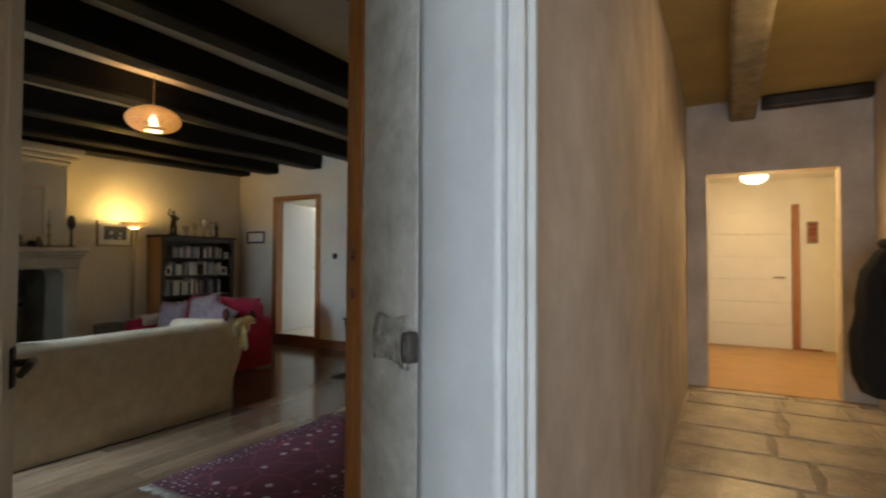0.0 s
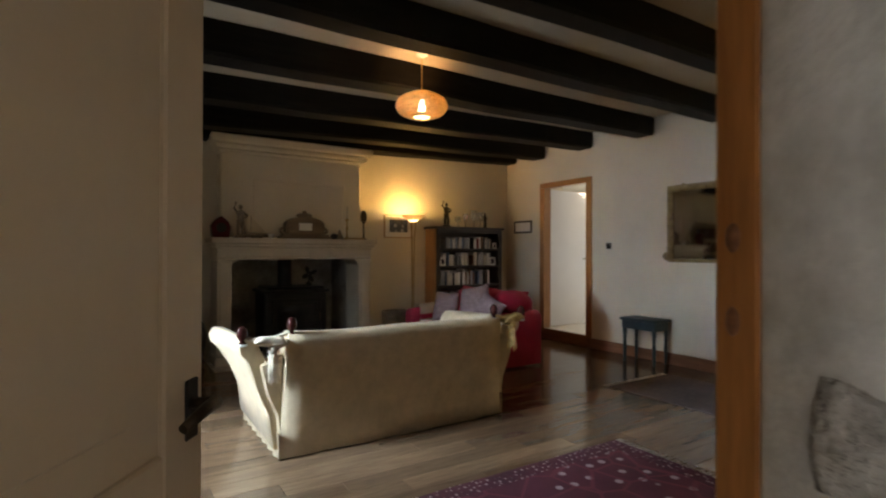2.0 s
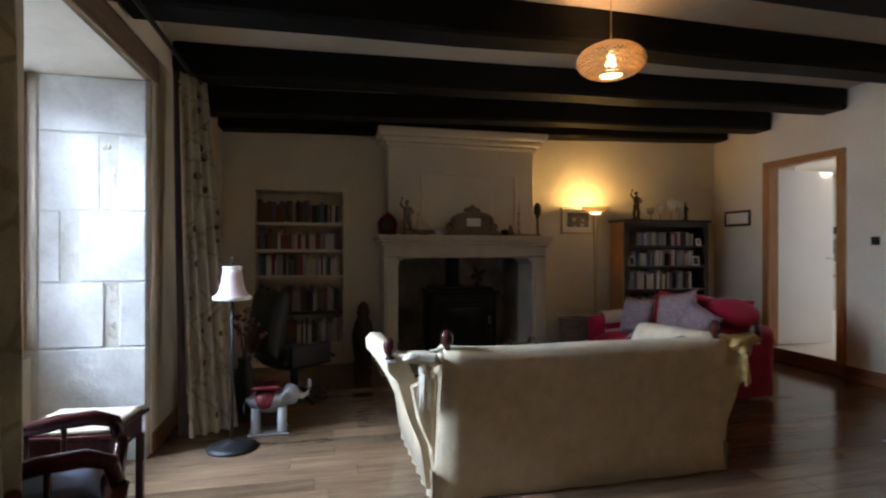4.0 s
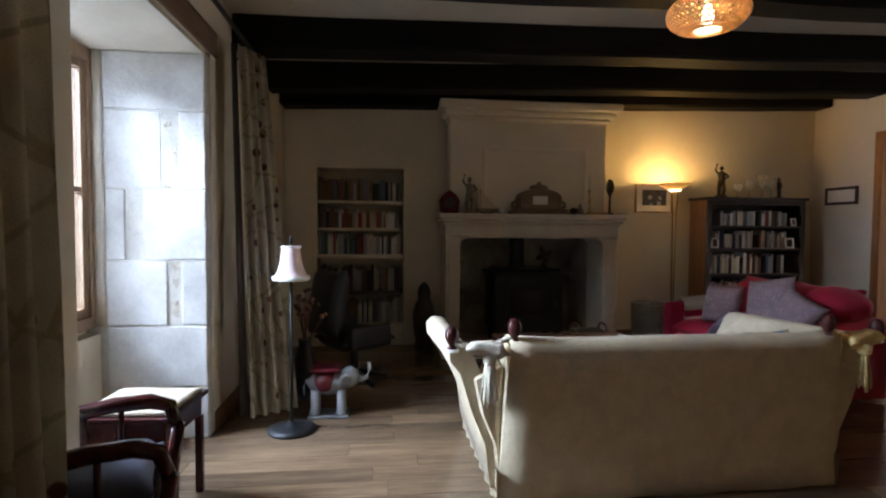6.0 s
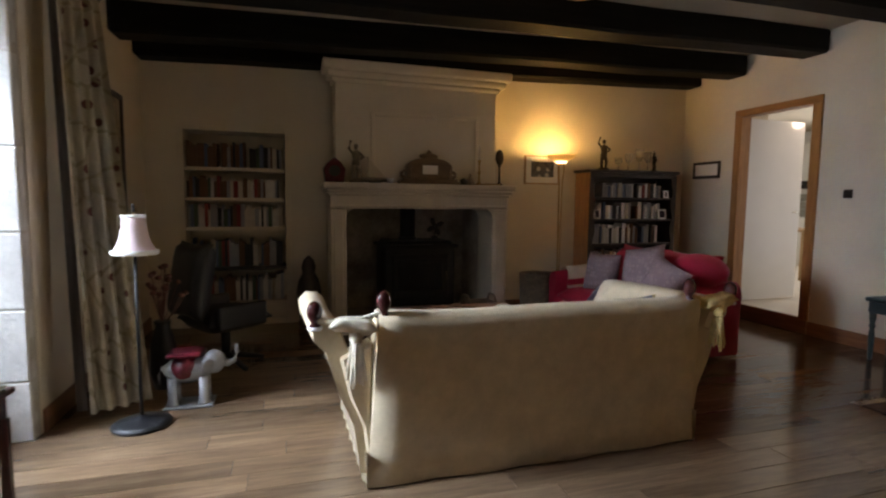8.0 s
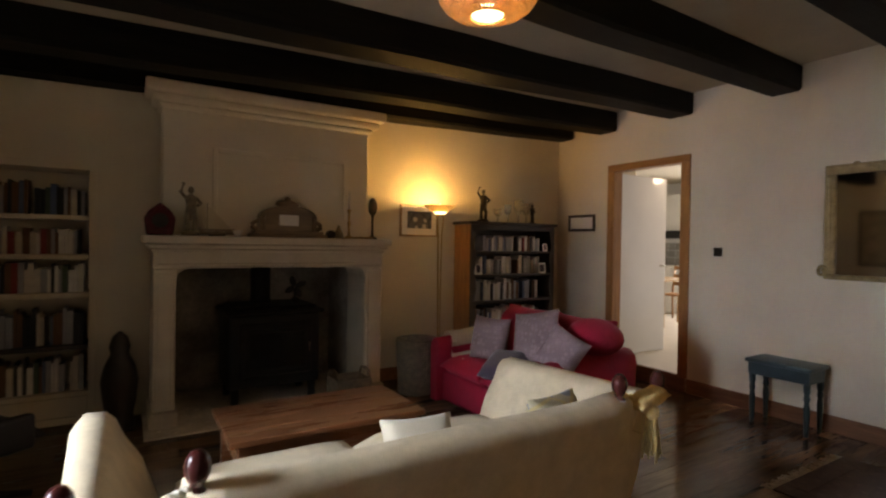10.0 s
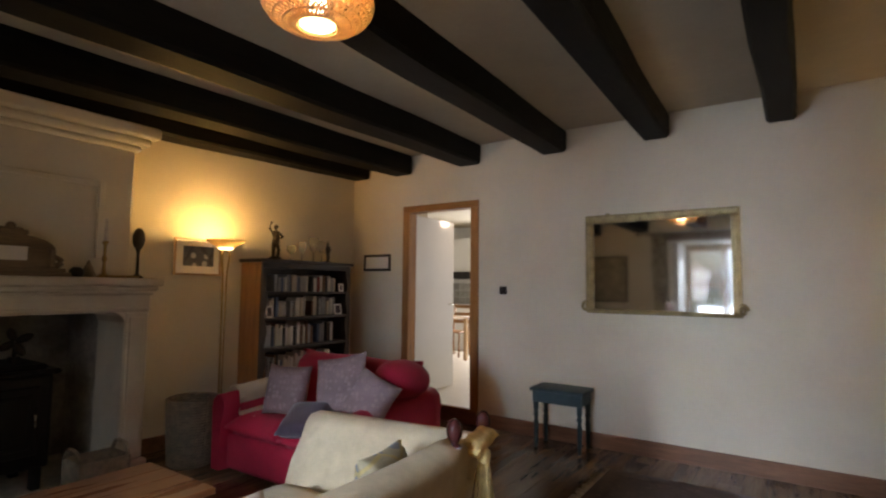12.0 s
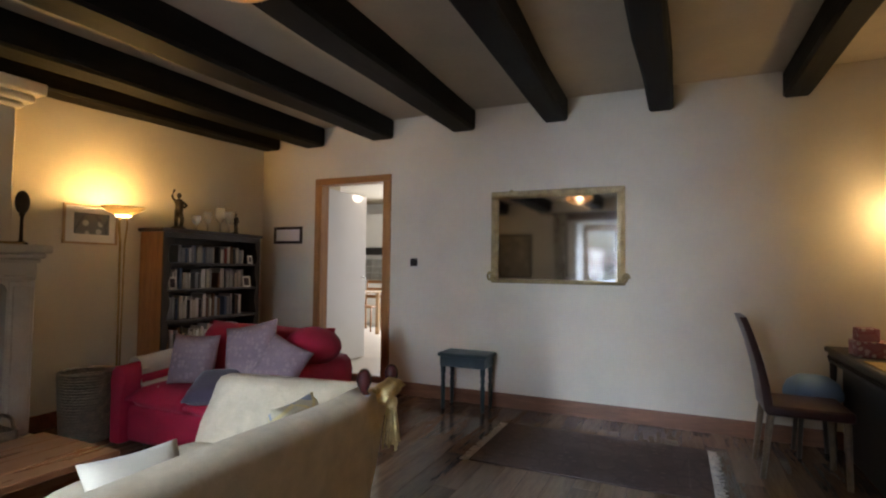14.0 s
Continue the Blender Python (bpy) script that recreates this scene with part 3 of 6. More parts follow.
# skirting boards
for nm, bm in (("baseboard", join(box(XF, -8.29, YN - 0.018, YN - 0.0005, 0, 0.135, 0.005), box(-7.29, XP - 0.012, YN - 0.018, YN - 0.0005, 0, 0.135, 0.005))),
               ("baseboard", box(XF + 0.001, WX0 - 0.10, YW + 0.0005, YW + 0.018, 0, 0.13, 0.005)),
               ("baseboard", box(XF + 0.0005, XF + 0.018, 4.60, YN - 0.02, 0, 0.13, 0.005)),
               ("baseboard", box(XP - 0.03, XP - 0.0125, 2.53, YN - 0.02, 0, 0.13, 0.005))):
    solid(nm, bm, M_REDWOOD, "red-brown wooden skirting board", "skirting", "structure")
solid("threshold", box(-8.278, -7.302, YN - 0.016, YN + 0.02, 0.0, 0.16, 0.006), M_REDWOOD, "red-brown wooden riser under the doorway", "step", "structure")

# kitchen doorway frame and its white door
kf = placed("door_frame", (-7.8, YN, 0.16), "orange varnished pine frame of the kitchen doorway", "door frame", kind="structure")
part("jamb", box(-8.295, -8.20, YN - 0.022, YN + 0.12, 0.135, 2.27, 0.004), M_PINE, kf)
part("jamb", box(-7.382, -7.288, YN - 0.022, YN + 0.12, 0.135, 2.27, 0.004), M_PINE, kf)
part("head", box(-8.295, -7.288, YN - 0.022, YN + 0.12, 2.271, 2.345, 0.004), M_PINEH, kf)
kd = placed("door_2", (-8.22, YN + 0.13, 0.16), "glossy white door standing wide open", "door", kind="structure")
part("leaf", box(-8.262, -8.222, YN + 0.13, YN + 0.96, 0.17, 2.26, 0.003), M_WHITEGLOSS, kd)
part("handle", join(tube([(-8.22, YN + 0.90, 1.2), (-8.17, YN + 0.90, 1.2)], 0.009), tube([(-8.175, YN + 0.90, 1.2), (-8.175, YN + 0.79, 1.2)], 0.009)), M_CHROME, kd)

# kitchen shell
KX0, KX1, KY1 = -12.0, -6.2, 12.0
solid("kitchen_wall", join(box(KX0 - 0.2, KX0, YN + 0.2, KY1 + 0.2, 0, 3.2), box(KX1, KX1 + 0.2, YN + 0.45, KY1 + 0.2, 0, 3.2),
                           box(KX0, -9.7, KY1, KY1 + 0.2, 0, 3.2), box(-8.1, KX1, KY1, KY1 + 0.2, 0, 3.2),
                           box(-9.7, -8.1, KY1, KY1 + 0.2, 0, 1.0), box(-9.7, -8.1, KY1, KY1 + 0.2, 2.2, 3.2), box(KX0, XF - 0.5, YN + 0.2, YN + 0.45, 0, 3.2)),
      M_WHITE, "white kitchen walls with a window", "wall", "structure")
solid("kitchen_floor", box(KX0, KX1, YN + 0.021, KY1, 0.0, 0.158), M_KTILE, "pale tiled kitchen floor", "floor", "structure")
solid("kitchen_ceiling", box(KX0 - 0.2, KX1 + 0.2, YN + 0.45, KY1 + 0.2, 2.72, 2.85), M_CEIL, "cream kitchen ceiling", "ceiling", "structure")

# hall shell
solid("hall_wall", join(
    box(XH, -2.05, YB, YB + 0.25, -0.1, 3.3), box(-0.90, XR + 0.3, YB, YB + 0.25, -0.1, 3.3), box(-2.05, -0.90, YB, YB + 0.25, 2.26, 3.3),
    box(XR, XR + 0.25, -1.35, YB, -0.1, 3.3), box(-2.45, XH - 0.002, -1.35, YW - 0.76, -0.1, 3.3),
    box(-2.45, -1.95, -1.40, -1.2, -0.1, 3.3), box(-0.95, XR, -1.40, -1.2, -0.1, 3.3), box(-1.95, -0.95, -1.40, -1.2, 2.3, 3.3)),
    M_HALLPL, "bare lime plastered hall walls", "wall", "structure")
solid("hall_ceiling", box(-2.45, XR + 0.25, -1.4, YB + 0.1, 3.02, 3.14), mat("ochre_ceiling", (0.46, 0.34, 0.12), 0.9, var=0.12, scale=1.5, fine=25, bmp=0.2), "ochre plastered hall ceiling", "ceiling", "structure")
hb = box(-1.83, -1.60, 1.5, YB - 0.002, 2.80, 3.018, 0.02)
based("hall_beam", rough_up(hb, 6, 0.012, 2.5), mat("flaking_whitewash", (0.30, 0.25, 0.17), 0.9, var=0.35, scale=6, fine=30, bmp=0.5), (-1.7, 4.5, 2.9), "old wooden hall beam with flaking whitewash", "beam", "", "structure")
hb2 = box(-1.55, XR - 0.002, YB - 0.10, YB - 0.003, 2.88, 3.018, 0.015)
based("hall_beam", rough_up(hb2, 6, 0.010, 2.5), M_DARKWOOD, (-1.1, YB - 0.1, 2.9), "dark wooden beam along the hall wall", "beam", "", "structure")
# inner hall beyond the opening
solid("inner_hall_wall", join(box(-2.25, -0.45, 10.75, 10.95, -0.1, 3.2), box(-2.45, -2.25, YB + 0.25, 10.95, -0.1, 3.2), box(-0.45, -0.25, YB + 0.25, 10.95, -0.1, 3.2)),
      M_WHITE, "white inner hall walls", "wall", "structure")
solid("inner_hall_ceiling", box(-2.45, -0.25, YB + 0.25, 10.95, 2.62, 2.74), M_WHITE, "white inner hall ceiling", "ceiling", "structure")
solid("inner_hall_floor", box(-2.25, -0.45, YB - 0.02, 10.75, -0.1, 0.006), M_TERRA, "ochre tiled inner hall floor", "floor", "structure")
d3 = placed("door_3", (-1.5, 10.74, 0.006), "white door with horizontal grooves, closed", "door", kind="structure")
for k in range(6):
    part("panel", box(-2.10, -1.0, 10.70, 10.748, 0.012 + k * 0.352, 0.012 + k * 0.352 + 0.350, 0.002), M_WHITE, d3)
part("handle", join(tube([(-1.10, 10.69, 1.1), (-1.10, 10.64, 1.1)], 0.01), tube([(-1.10, 10.645, 1.1), (-1.24, 10.645, 1.1)], 0.01)), M_CHROME, d3)
part("jamb", box(-0.99, -0.90, 10.68, 10.748, 0.007, 2.22, 0.005), M_PINE, d3, "orange pine door post")
part("sill", box(-0.895, -0.62, 10.66, 10.748, 0.007, 0.03, 0.004), M_PINEH, d3)

# ---------------------------------------------------------------- window
win = placed("window_1", (-5.92, 0.30, 0.70), "wooden casement window with clear panes in a deep recess", "window", kind="structure")
M_WINWOOD = wood("weathered_window_wood", (0.22, 0.13, 0.07), (0.36, 0.23, 0.14), 0.5, (9, 9, 1.0))
part("frame", join(box(WX0 + 0.01, WX0 + 0.05, 0.26, 0.34, 0.70, 2.34, 0.005), box(WX1 - 0.09, WX1 - 0.01, 0.26, 0.34, 0.70, 2.34, 0.005),
                   box(WX0 + 0.05, WX1 - 0.09, 0.26, 0.34, 2.26, 2.34, 0.005), box(WX0 + 0.05, WX1 - 0.09, 0.26, 0.34, 0.70, 0.77, 0.005)), M_WINWOOD, win)
for a, b in ((WX0 + 0.052, -5.93), (-5.92, WX1 - 0.095)):
    sash = part("sash", join(box(a, a + 0.05, 0.275, 0.325, 0.775, 2.255, 0.004), box(b - 0.05, b, 0.275, 0.325, 0.775, 2.255, 0.004),
                             box(a + 0.05, b - 0.05, 0.275, 0.325, 2.205, 2.255, 0.004), box(a + 0.05, b - 0.05, 0.275, 0.325, 0.775, 0.83, 0.004)), M_WINWOOD, win)
    for z0, z1 in ((0.83, 1.50), (1.53, 2.205)):
        pane = part("pane", box(a + 0.05, b - 0.05, 0.298, 0.303, z0, z1), M_GLASS, sash)
        pane.visible_shadow = False
    part("glazing_bar", box(a + 0.05, b - 0.05, 0.28, 0.32, 1.50, 1.53, 0.003), M_WINWOOD, sash)

# ---------------------------------------------------------------- curtains
def curtain(xa, xb, y0, depth, z0, z1, folds, tie, seed, flare=0.05):
    """A hanging curtain with folds, gathered at the tie height."""
    bm = bmesh.new()
    nx, nz = folds * 8, 26
    rows = []
    for j in range(nz + 1):
        w = j / nz
        z = z1 + (z0 - z1) * w
        g = 1.0
        if tie:
            g = 1 - 0.45 * math.exp(-((z - tie) / 0.35) ** 2)
        row = []
        for i in range(nx + 1):
            u = i / nx
            cx = xb + (xa - xb) * u * g + 0.08 * w * (1 - u) * (flare > 0.1)
            wave = math.sin(u * folds * 2 * math.pi + seed + 0.5 * math.sin(w * 3 + seed))
            y = y0 + depth * (0.35 + 0.65 * w) * wave * (0.8 + 0.35 * noise.noise(Vector((u * 3, w * 2, seed)))) + flare * w * (1 - 0.8 * u)
            row.append(bm.verts.new((cx + 0.015 * noise.noise(Vector((u * 4, w * 3, seed + 4))), y, z)))
        rows.append(row)
    for a, b in zip(rows, rows[1:]):
        for i in range(nx):
            bm.faces.new((a[i], a[i + 1], b[i + 1], b[i])).smooth = True
    bmesh.ops.solidify(bm, geom=bm.faces[:], thickness=0.005)
    return bm


def bunched_curtain(a0, b0, a1, b1, z0, z1, folds, depth, seed):
    """A drawn-back curtain whose foot is pushed out into the room."""
    bm = bmesh.new()
    nx, nz = folds * 10, 30
    rows = []
    for j in range(nz + 1):
        w = j / nz
        a, b = Vector(a0).lerp(Vector(a1), w), Vector(b0).lerp(Vector(b1), w)
        d = b - a
        nrm = Vector((d.y, -d.x)).normalized()
        row = []
        for i in range(nx + 1):
            u = i / nx
            wave = math.sin(u * folds * 2 * math.pi + seed + 0.6 * math.sin(w * 3 + seed)) * (0.75 + 0.5 * noise.noise(Vector((u * 3, w * 2, seed))))
            p = a + d * u + nrm * depth * (0.5 + 0.5 * w) * wave
            row.append(bm.verts.new((p.x, p.y, z1 + (z0 - z1) * w)))
        rows.append(row)
    for a, b in zip(rows, rows[1:]):
        for i in range(nx):
            bm.faces.new((a[i], a[i + 1], b[i + 1], b[i])).smooth = True
    bmesh.ops.solidify(bm, geom=bm.faces[:], thickness=0.005)
    return bm


cf = placed("curtain", (-7.0, 1.1, 0.1), "cream curtain with scattered red flowers, hanging in folds", "curtain", "window curtains")
part("cloth", bunched_curtain((-6.86, 1.10), (-7.10, 1.22), (-6.81, 1.18), (-6.96, 1.46), 0.06, 2.485, 4, 0.040, 0.4), M_CURTAIN, cf)
# this narrow strip paints the shadow gap behind the curtain's leading edge
part("lining", bunched_curtain((-6.845, 1.07), (-6.865, 1.10), (-6.795, 1.12), (-6.815, 1.17), 0.08, 2.485, 1, 0.006, 2.0), M_EDGESHADE, cf, "dark strip painted as the shadow gap at the curtain's edge")
cn = placed("curtain", (-4.75, 1.1, 0.1), "cream curtain with scattered red flowers beside the window", "curtain", "window curtains")
part("cloth", curtain(-4.84, -4.42, 1.15, 0.060, 0.10, 2.47, 4, 0, 1.7), M_CURTAIN, cn)
rod = placed("curtain_rod", (-6.0, 1.14, 2.52), "dark iron curtain rod over the window", "curtain rod")
part("rod", tube([(-7.35, 1.14, 2.52), (-4.32, 1.14, 2.52)], 0.014, 10), M_DARKMETAL, rod)
for x in (-7.37, -4.30):
    part("finial", moved(blob(0.03, 0.03, 0.03, 2), pose(x, 1.14, 2.52)), M_DARKMETAL, rod)
for x in (-7.30, -5.95, -4.38):
    part("bracket", tube([(x, YW + 0.001, 2.52), (x, 1.13, 2.52)], 0.008), M_DARKMETAL, rod)
for k in range(8):
    for x0 in (-7.20, -4.82):
        part("ring", moved(lathe([(0.022, -0.004), (0.026, 0), (0.022, 0.004)], 12, False), pose(x0 + k * 0.05, 1.14, 2.508, 0, 90, 0)), M_DARKMETAL, rod)

# ---------------------------------------------------------------- fireplace
fp = placed("fireplace", (-8.7, 3.6, 0), "pale carved limestone fireplace with moulded mantel and hood", "fireplace", kind="structure")
XM = -8.57


def jamb(y0, y1):
    return join(box(XF + 0.001, XM - 0.09, y0, y1, 0.12, 1.205, 0.012), box(XF + 0.001, XM - 0.05, y0 - 0.02, y1 + 0.02, 0.0, 0.12, 0.012),
                box(XM - 0.10, XM - 0.078, y0 + 0.03, y1 - 0.03, 0.16, 1.17, 0.006))


part("jamb", jamb(2.675, 2.83), M_CHIMNEY, fp)
part("jamb", jamb(4.375, 4.545), M_CHIMNEY, fp)
lint = [(2.672, 1.206), (2.672, 1.37), (4.548, 1.37), (4.548, 1.206)]
part("lintel", join(prism(lint, "x", XF + 0.001, XM - 0.085, 0.01),
                    prism([(2.83, 1.206), (2.83, 1.13), (2.85, 1.175), (2.90, 1.206)], "x", XF + 0.001, XM - 0.088),
                    prism([(4.375, 1.206), (4.305, 1.206), (4.355, 1.175), (4.375, 1.13)], "x", XF + 0.001, XM - 0.088),
                    box(XM - 0.095, XM - 0.068, 2.70, 4.52, 1.22, 1.245, 0.008)), M_CHIMNEY, fp)
part("moulding", join(box(XF + 0.001, XM - 0.065, 2.655, 4.565, 1.33, 1.362, 0.012), box(XF + 0.001, XM - 0.035, 2.635, 4.585, 1.362, 1.40, 0.014)), M_CHIMNEY, fp)
part("mantel_shelf", box(XF + 0.001, XM, 2.605, 4.605, 1.40, 1.458, 0.014, 2), M_CHIMNEY, fp)
part("hood", join(box(XF + 0.001, -8.84, 2.74, 4.47, 1.459, 2.46, 0.012), box(-8.845, -8.825, 3.10, 3.14, 1.60, 2.18, 0.006), box(-8.845, -8.825, 4.22, 4.26, 1.60, 2.18, 0.006),
                  box(-8.845, -8.825, 3.14, 4.22, 2.14, 2.18, 0.006)), M_PLASTER, fp)
part("cornice", join(box(XF + 0.001, -8.80, 2.71, 4.50, 2.455, 2.50, 0.015), box(XF + 0.001, -8.76, 2.67, 4.55, 2.50, 2.56, 0.022, 2), box(XF + 0.001, -8.71, 2.62, 4.60, 2.56, 2.65, 0.02, 2)), M_PLASTER, fp)
solid("hearth", box(-9.65, -8.42, 2.62, 4.62, -0.09, 0.012, 0.006), M_FLAG, "worn stone hearth slab", "hearth", "structure")

stove = placed("wood_stove", (-9.05, 3.62, 0.012), "black cast-iron wood stove with a flue pipe in the fireplace", "stove")
part("body", join(box(-9.36, -8.84, 3.24, 4.02, 0.16, 0.80, 0.03, 2), box(-9.40, -8.80, 3.21, 4.05, 0.79, 0.825, 0.012), box(-9.36, -8.84, 3.27, 3.99, 0.82, 0.86, 0.02)), M_IRON, stove)
door_s = part("door", join(box(-8.845, -8.815, 3.32, 3.94, 0.26, 0.72, 0.012), box(-8.82, -8.80, 3.37, 3.89, 0.31, 0.67, 0.006)), M_IRON, stove)
part("pane", box(-8.799, -8.795, 3.40, 3.86, 0.34, 0.64), mat("sooted_glass", (0.012, 0.011, 0.010), 0.15, var=0.3, bmp=0), door_s, "sooted black glass")
part("handle", tube([(-8.80, 3.90, 0.46), (-8.77, 3.90, 0.46), (-8.77, 3.90, 0.54)], 0.009), M_CHROME, door_s)
part("flue", join(moved(lathe([(0.085, 0), (0.085, 0.38)], 20), pose(-9.12, 3.55, 0.85)), moved(lathe([(0.1, 0), (0.1, 0.04)], 20), pose(-9.12, 3.55, 0.85))), M_IRON, stove)
for x in (-9.30, -8.90):
    for y in (3.30, 3.96):
        part("leg", box(x - 0.03, x + 0.03, y - 0.03, y + 0.03, 0.012, 0.17, 0.008), M_IRON, stove)
fan = placed("stove_fan", (-9.0, 3.83, 0.861), "dark metal heat-powered fan on the stove", "fan")
part("base", box(-9.03, -8.97, 3.80, 3.86, 0.862, 0.91, 0.006), M_DARKMETAL, fan)
part("stem", tube([(-9.0, 3.83, 0.90), (-9.0, 3.83, 0.99)], 0.012), M_DARKMETAL, fan)
for k in range(4):
    part("blade", moved(blob(0.008, 0.030, 0.055, 2), pose(-8.985, 3.83, 1.01) @ pose(0, 0, 0, 25 + 90 * k, 0, 0) @ pose(0, 0, 0.055, 0, 15, 0)), M_DARKMETAL, fan)
bsk = placed("log_basket", (-8.55, 4.12, 0.012), "brown wooden log basket with handle holes beside the hearth", "basket")
part("body", join(box(-8.64, -8.40, 4.045, 4.315, 0.013, 0.03), box(-8.66, -8.38, 4.32, 4.335, 0.013, 0.25, 0.004), box(-8.66, -8.38, 4.025, 4.04, 0.013, 0.25, 0.004),
                  box(-8.66, -8.645, 4.04, 4.32, 0.013, 0.25, 0.004), box(-8.395, -8.38, 4.04, 4.32, 0.013, 0.25, 0.004)), M_WICKER, bsk)
for y in (4.0325, 4.3275):
    part("handle", tube([(-8.63, y, 0.25), (-8.60, y, 0.305), (-8.56, y, 0.318), (-8.48, y, 0.318), (-8.44, y, 0.305), (-8.41, y, 0.25)], 0.013), M_WICKER, bsk)

# ---------------------------------------------------------------- cream sofa with flaring arms
sofa = placed("sofa", (-6.2, 3.46, 0), "cream chenille drop-arm sofa with turned finials and tied cords", "sofa")


def loft(sections):
    """Skin over closed cross-sections of equal point count."""
    bm = bmesh.new()
    rings = [[bm.verts.new(p) for p in s] for s in sections]
    n = len(rings[0])
    for a, b in zip(rings, rings[1:]):
        for i in range(n):
            bm.faces.new((a[i], a[(i + 1) % n], b[(i + 1) % n], b[i])).smooth = True
    bm.faces.new(rings[0][::-1])
    bm.faces.new(rings[-1])
    bmesh.ops.recalc_face_normals(bm, faces=bm.faces[:])
    return bm


# back: upright, slightly leaning, with a rounded top edge
secs = []
for k in range(13):
    u = k / 12
    yy = 2.585 + (4.345 - 2.585) * u
    sag = 0.02 * math.sin(math.pi * u) + 0.006 * math.sin(9 * u)
    top = 0.795 - sag
    bow = 0.012 * math.sin(math.pi * u)
    ring = [(-5.706 + bow + 0.008 * math.sin(k * 2.1), 0.008), (-5.714 + bow, 0.13), (-5.70 + bow, 0.30), (-5.675 + bow, 0.60), (-5.655, top - 0.05), (-5.662, top - 0.012), (-5.70, top + 0.006), (-5.76, top + 0.008), (-5.81, top - 0.015), (-5.845, top - 0.07), (-5.87, 0.55), (-5.88, 0.008)]
    secs.append([(x, yy + (0.045 if k == 0 else -0.045 if k == 12 else 0) * (z / 0.8), z) for x, z in ring])
part("backrest", loft(secs), M_CREAM, sofa)


def sofa_arm(y_in, side):
    """Arm that leans outwards (side -1 or 1) and rolls over at the top."""
    out = []
    for k in range(9):
        u = k / 8
        x = -5.75 - 1.03 * u
        h = 0.76 - 0.05 * u
        lean = 0.27 + 0.04 * u
        prof = [(0.0, 0.06), (0.03, 0.30), (0.10, 0.50), (0.17, h - 0.10), (0.20, h - 0.03), (0.235, h + 0.005), (lean, h + 0.01), (lean + 0.035, h - 0.03), (lean + 0.03, h - 0.085), (lean - 0.02, h - 0.14), (0.19, 0.42), (0.13, 0.28), (0.10, 0.06)]
        fat = 1.0 if u < 0.95 else 0.96
        out.append([(x, y_in + side * (p - 0.10 * 0) * fat, z) for p, z in prof])
    return loft(out)


for yb, sg in ((2.60, -1), (4.33, 1)):
    part("gusset", prism([(yb, 0.06), (yb - sg * 0.01, 0.66), (yb + sg * 0.13, 0.60), (yb + sg * 0.09, 0.42), (yb + sg * 0.03, 0.28)], "x", -5.83, -5.725, 0.01), M_CREAM, sofa)
part("arm", sofa_arm(2.66, -1), M_CREAM, sofa)
part("arm", sofa_arm(4.27, 1), M_CREAM, sofa)
part("seat", box(-6.66, -5.86, 2.655, 4.275, 0.08, 0.30, 0.03, 2), M_CREAM, sofa)
for y0 in (2.68, 3.475):
    part("seat_cushion", moved(pillow(0.80, 0.785, 0.22, 10, 0.25), pose(-6.27, y0 + 0.393, 0.395)), M_CREAM, sofa)
# pleated skirt
def skirt(p, q, n, z1=0.13):
    bm = bmesh.new()
    lo, hi = [], []
    d = Vector((q[0] - p[0], q[1] - p[1]))
    nn = Vector((d.y, -d.x)).normalized()
    for i in range(n * 4 + 1):
        u = i / (n * 4)
        w = 0.010 * math.sin(u * n * 2 * math.pi) + 0.008
        hi.append(bm.verts.new((p[0] + d.x * u + nn.x * 0.004, p[1] + d.y * u + nn.y * 0.004, z1 + 0.02)))
        lo.append(bm.verts.new((p[0] + d.x * u + nn.x * w, p[1] + d.y * u + nn.y * w, 0.004)))
    for i in range(n * 4):
        bm.faces.new((lo[i], lo[i + 1], hi[i + 1], hi[i])).smooth = True
    bmesh.ops.solidify(bm, geom=bm.faces[:], thickness=0.006)
    return bm


part("skirt", skirt((-5.70, 2.572), (-6.68, 2.562), 7, 0.15), M_CREAM, sofa)
part("skirt", skirt((-6.68, 4.37), (-5.70, 4.36), 7, 0.15), M_CREAM, sofa)
part("skirt", skirt((-6.685, 2.57), (-6.685, 4.36), 8, 0.10), M_CREAM, sofa)
FINIAL = [(0.012, 0.0), (0.024, 0.004), (0.026, 0.014), (0.014, 0.022), (0.020, 0.032), (0.031, 0.052), (0.034, 0.072), (0.030, 0.094), (0.018, 0.112), (0.006, 0.118)]
for x, y, z in ((-5.70, 2.655, 0.775), (-5.735, 2.365, 0.735), (-5.70, 4.265, 0.775), (-5.76, 4.60, 0.735)):
    f = part("finial", moved(lathe(FINIAL, 18), pose(x, y, z)), M_MAHOG, sofa, "polished dark mahogany finial")
    part("collar", moved(lathe([(0.030, -0.006), (0.033, 0.0), (0.030, 0.010)], 18), pose(x, y, z)), M_PORC, f, "pale collar")


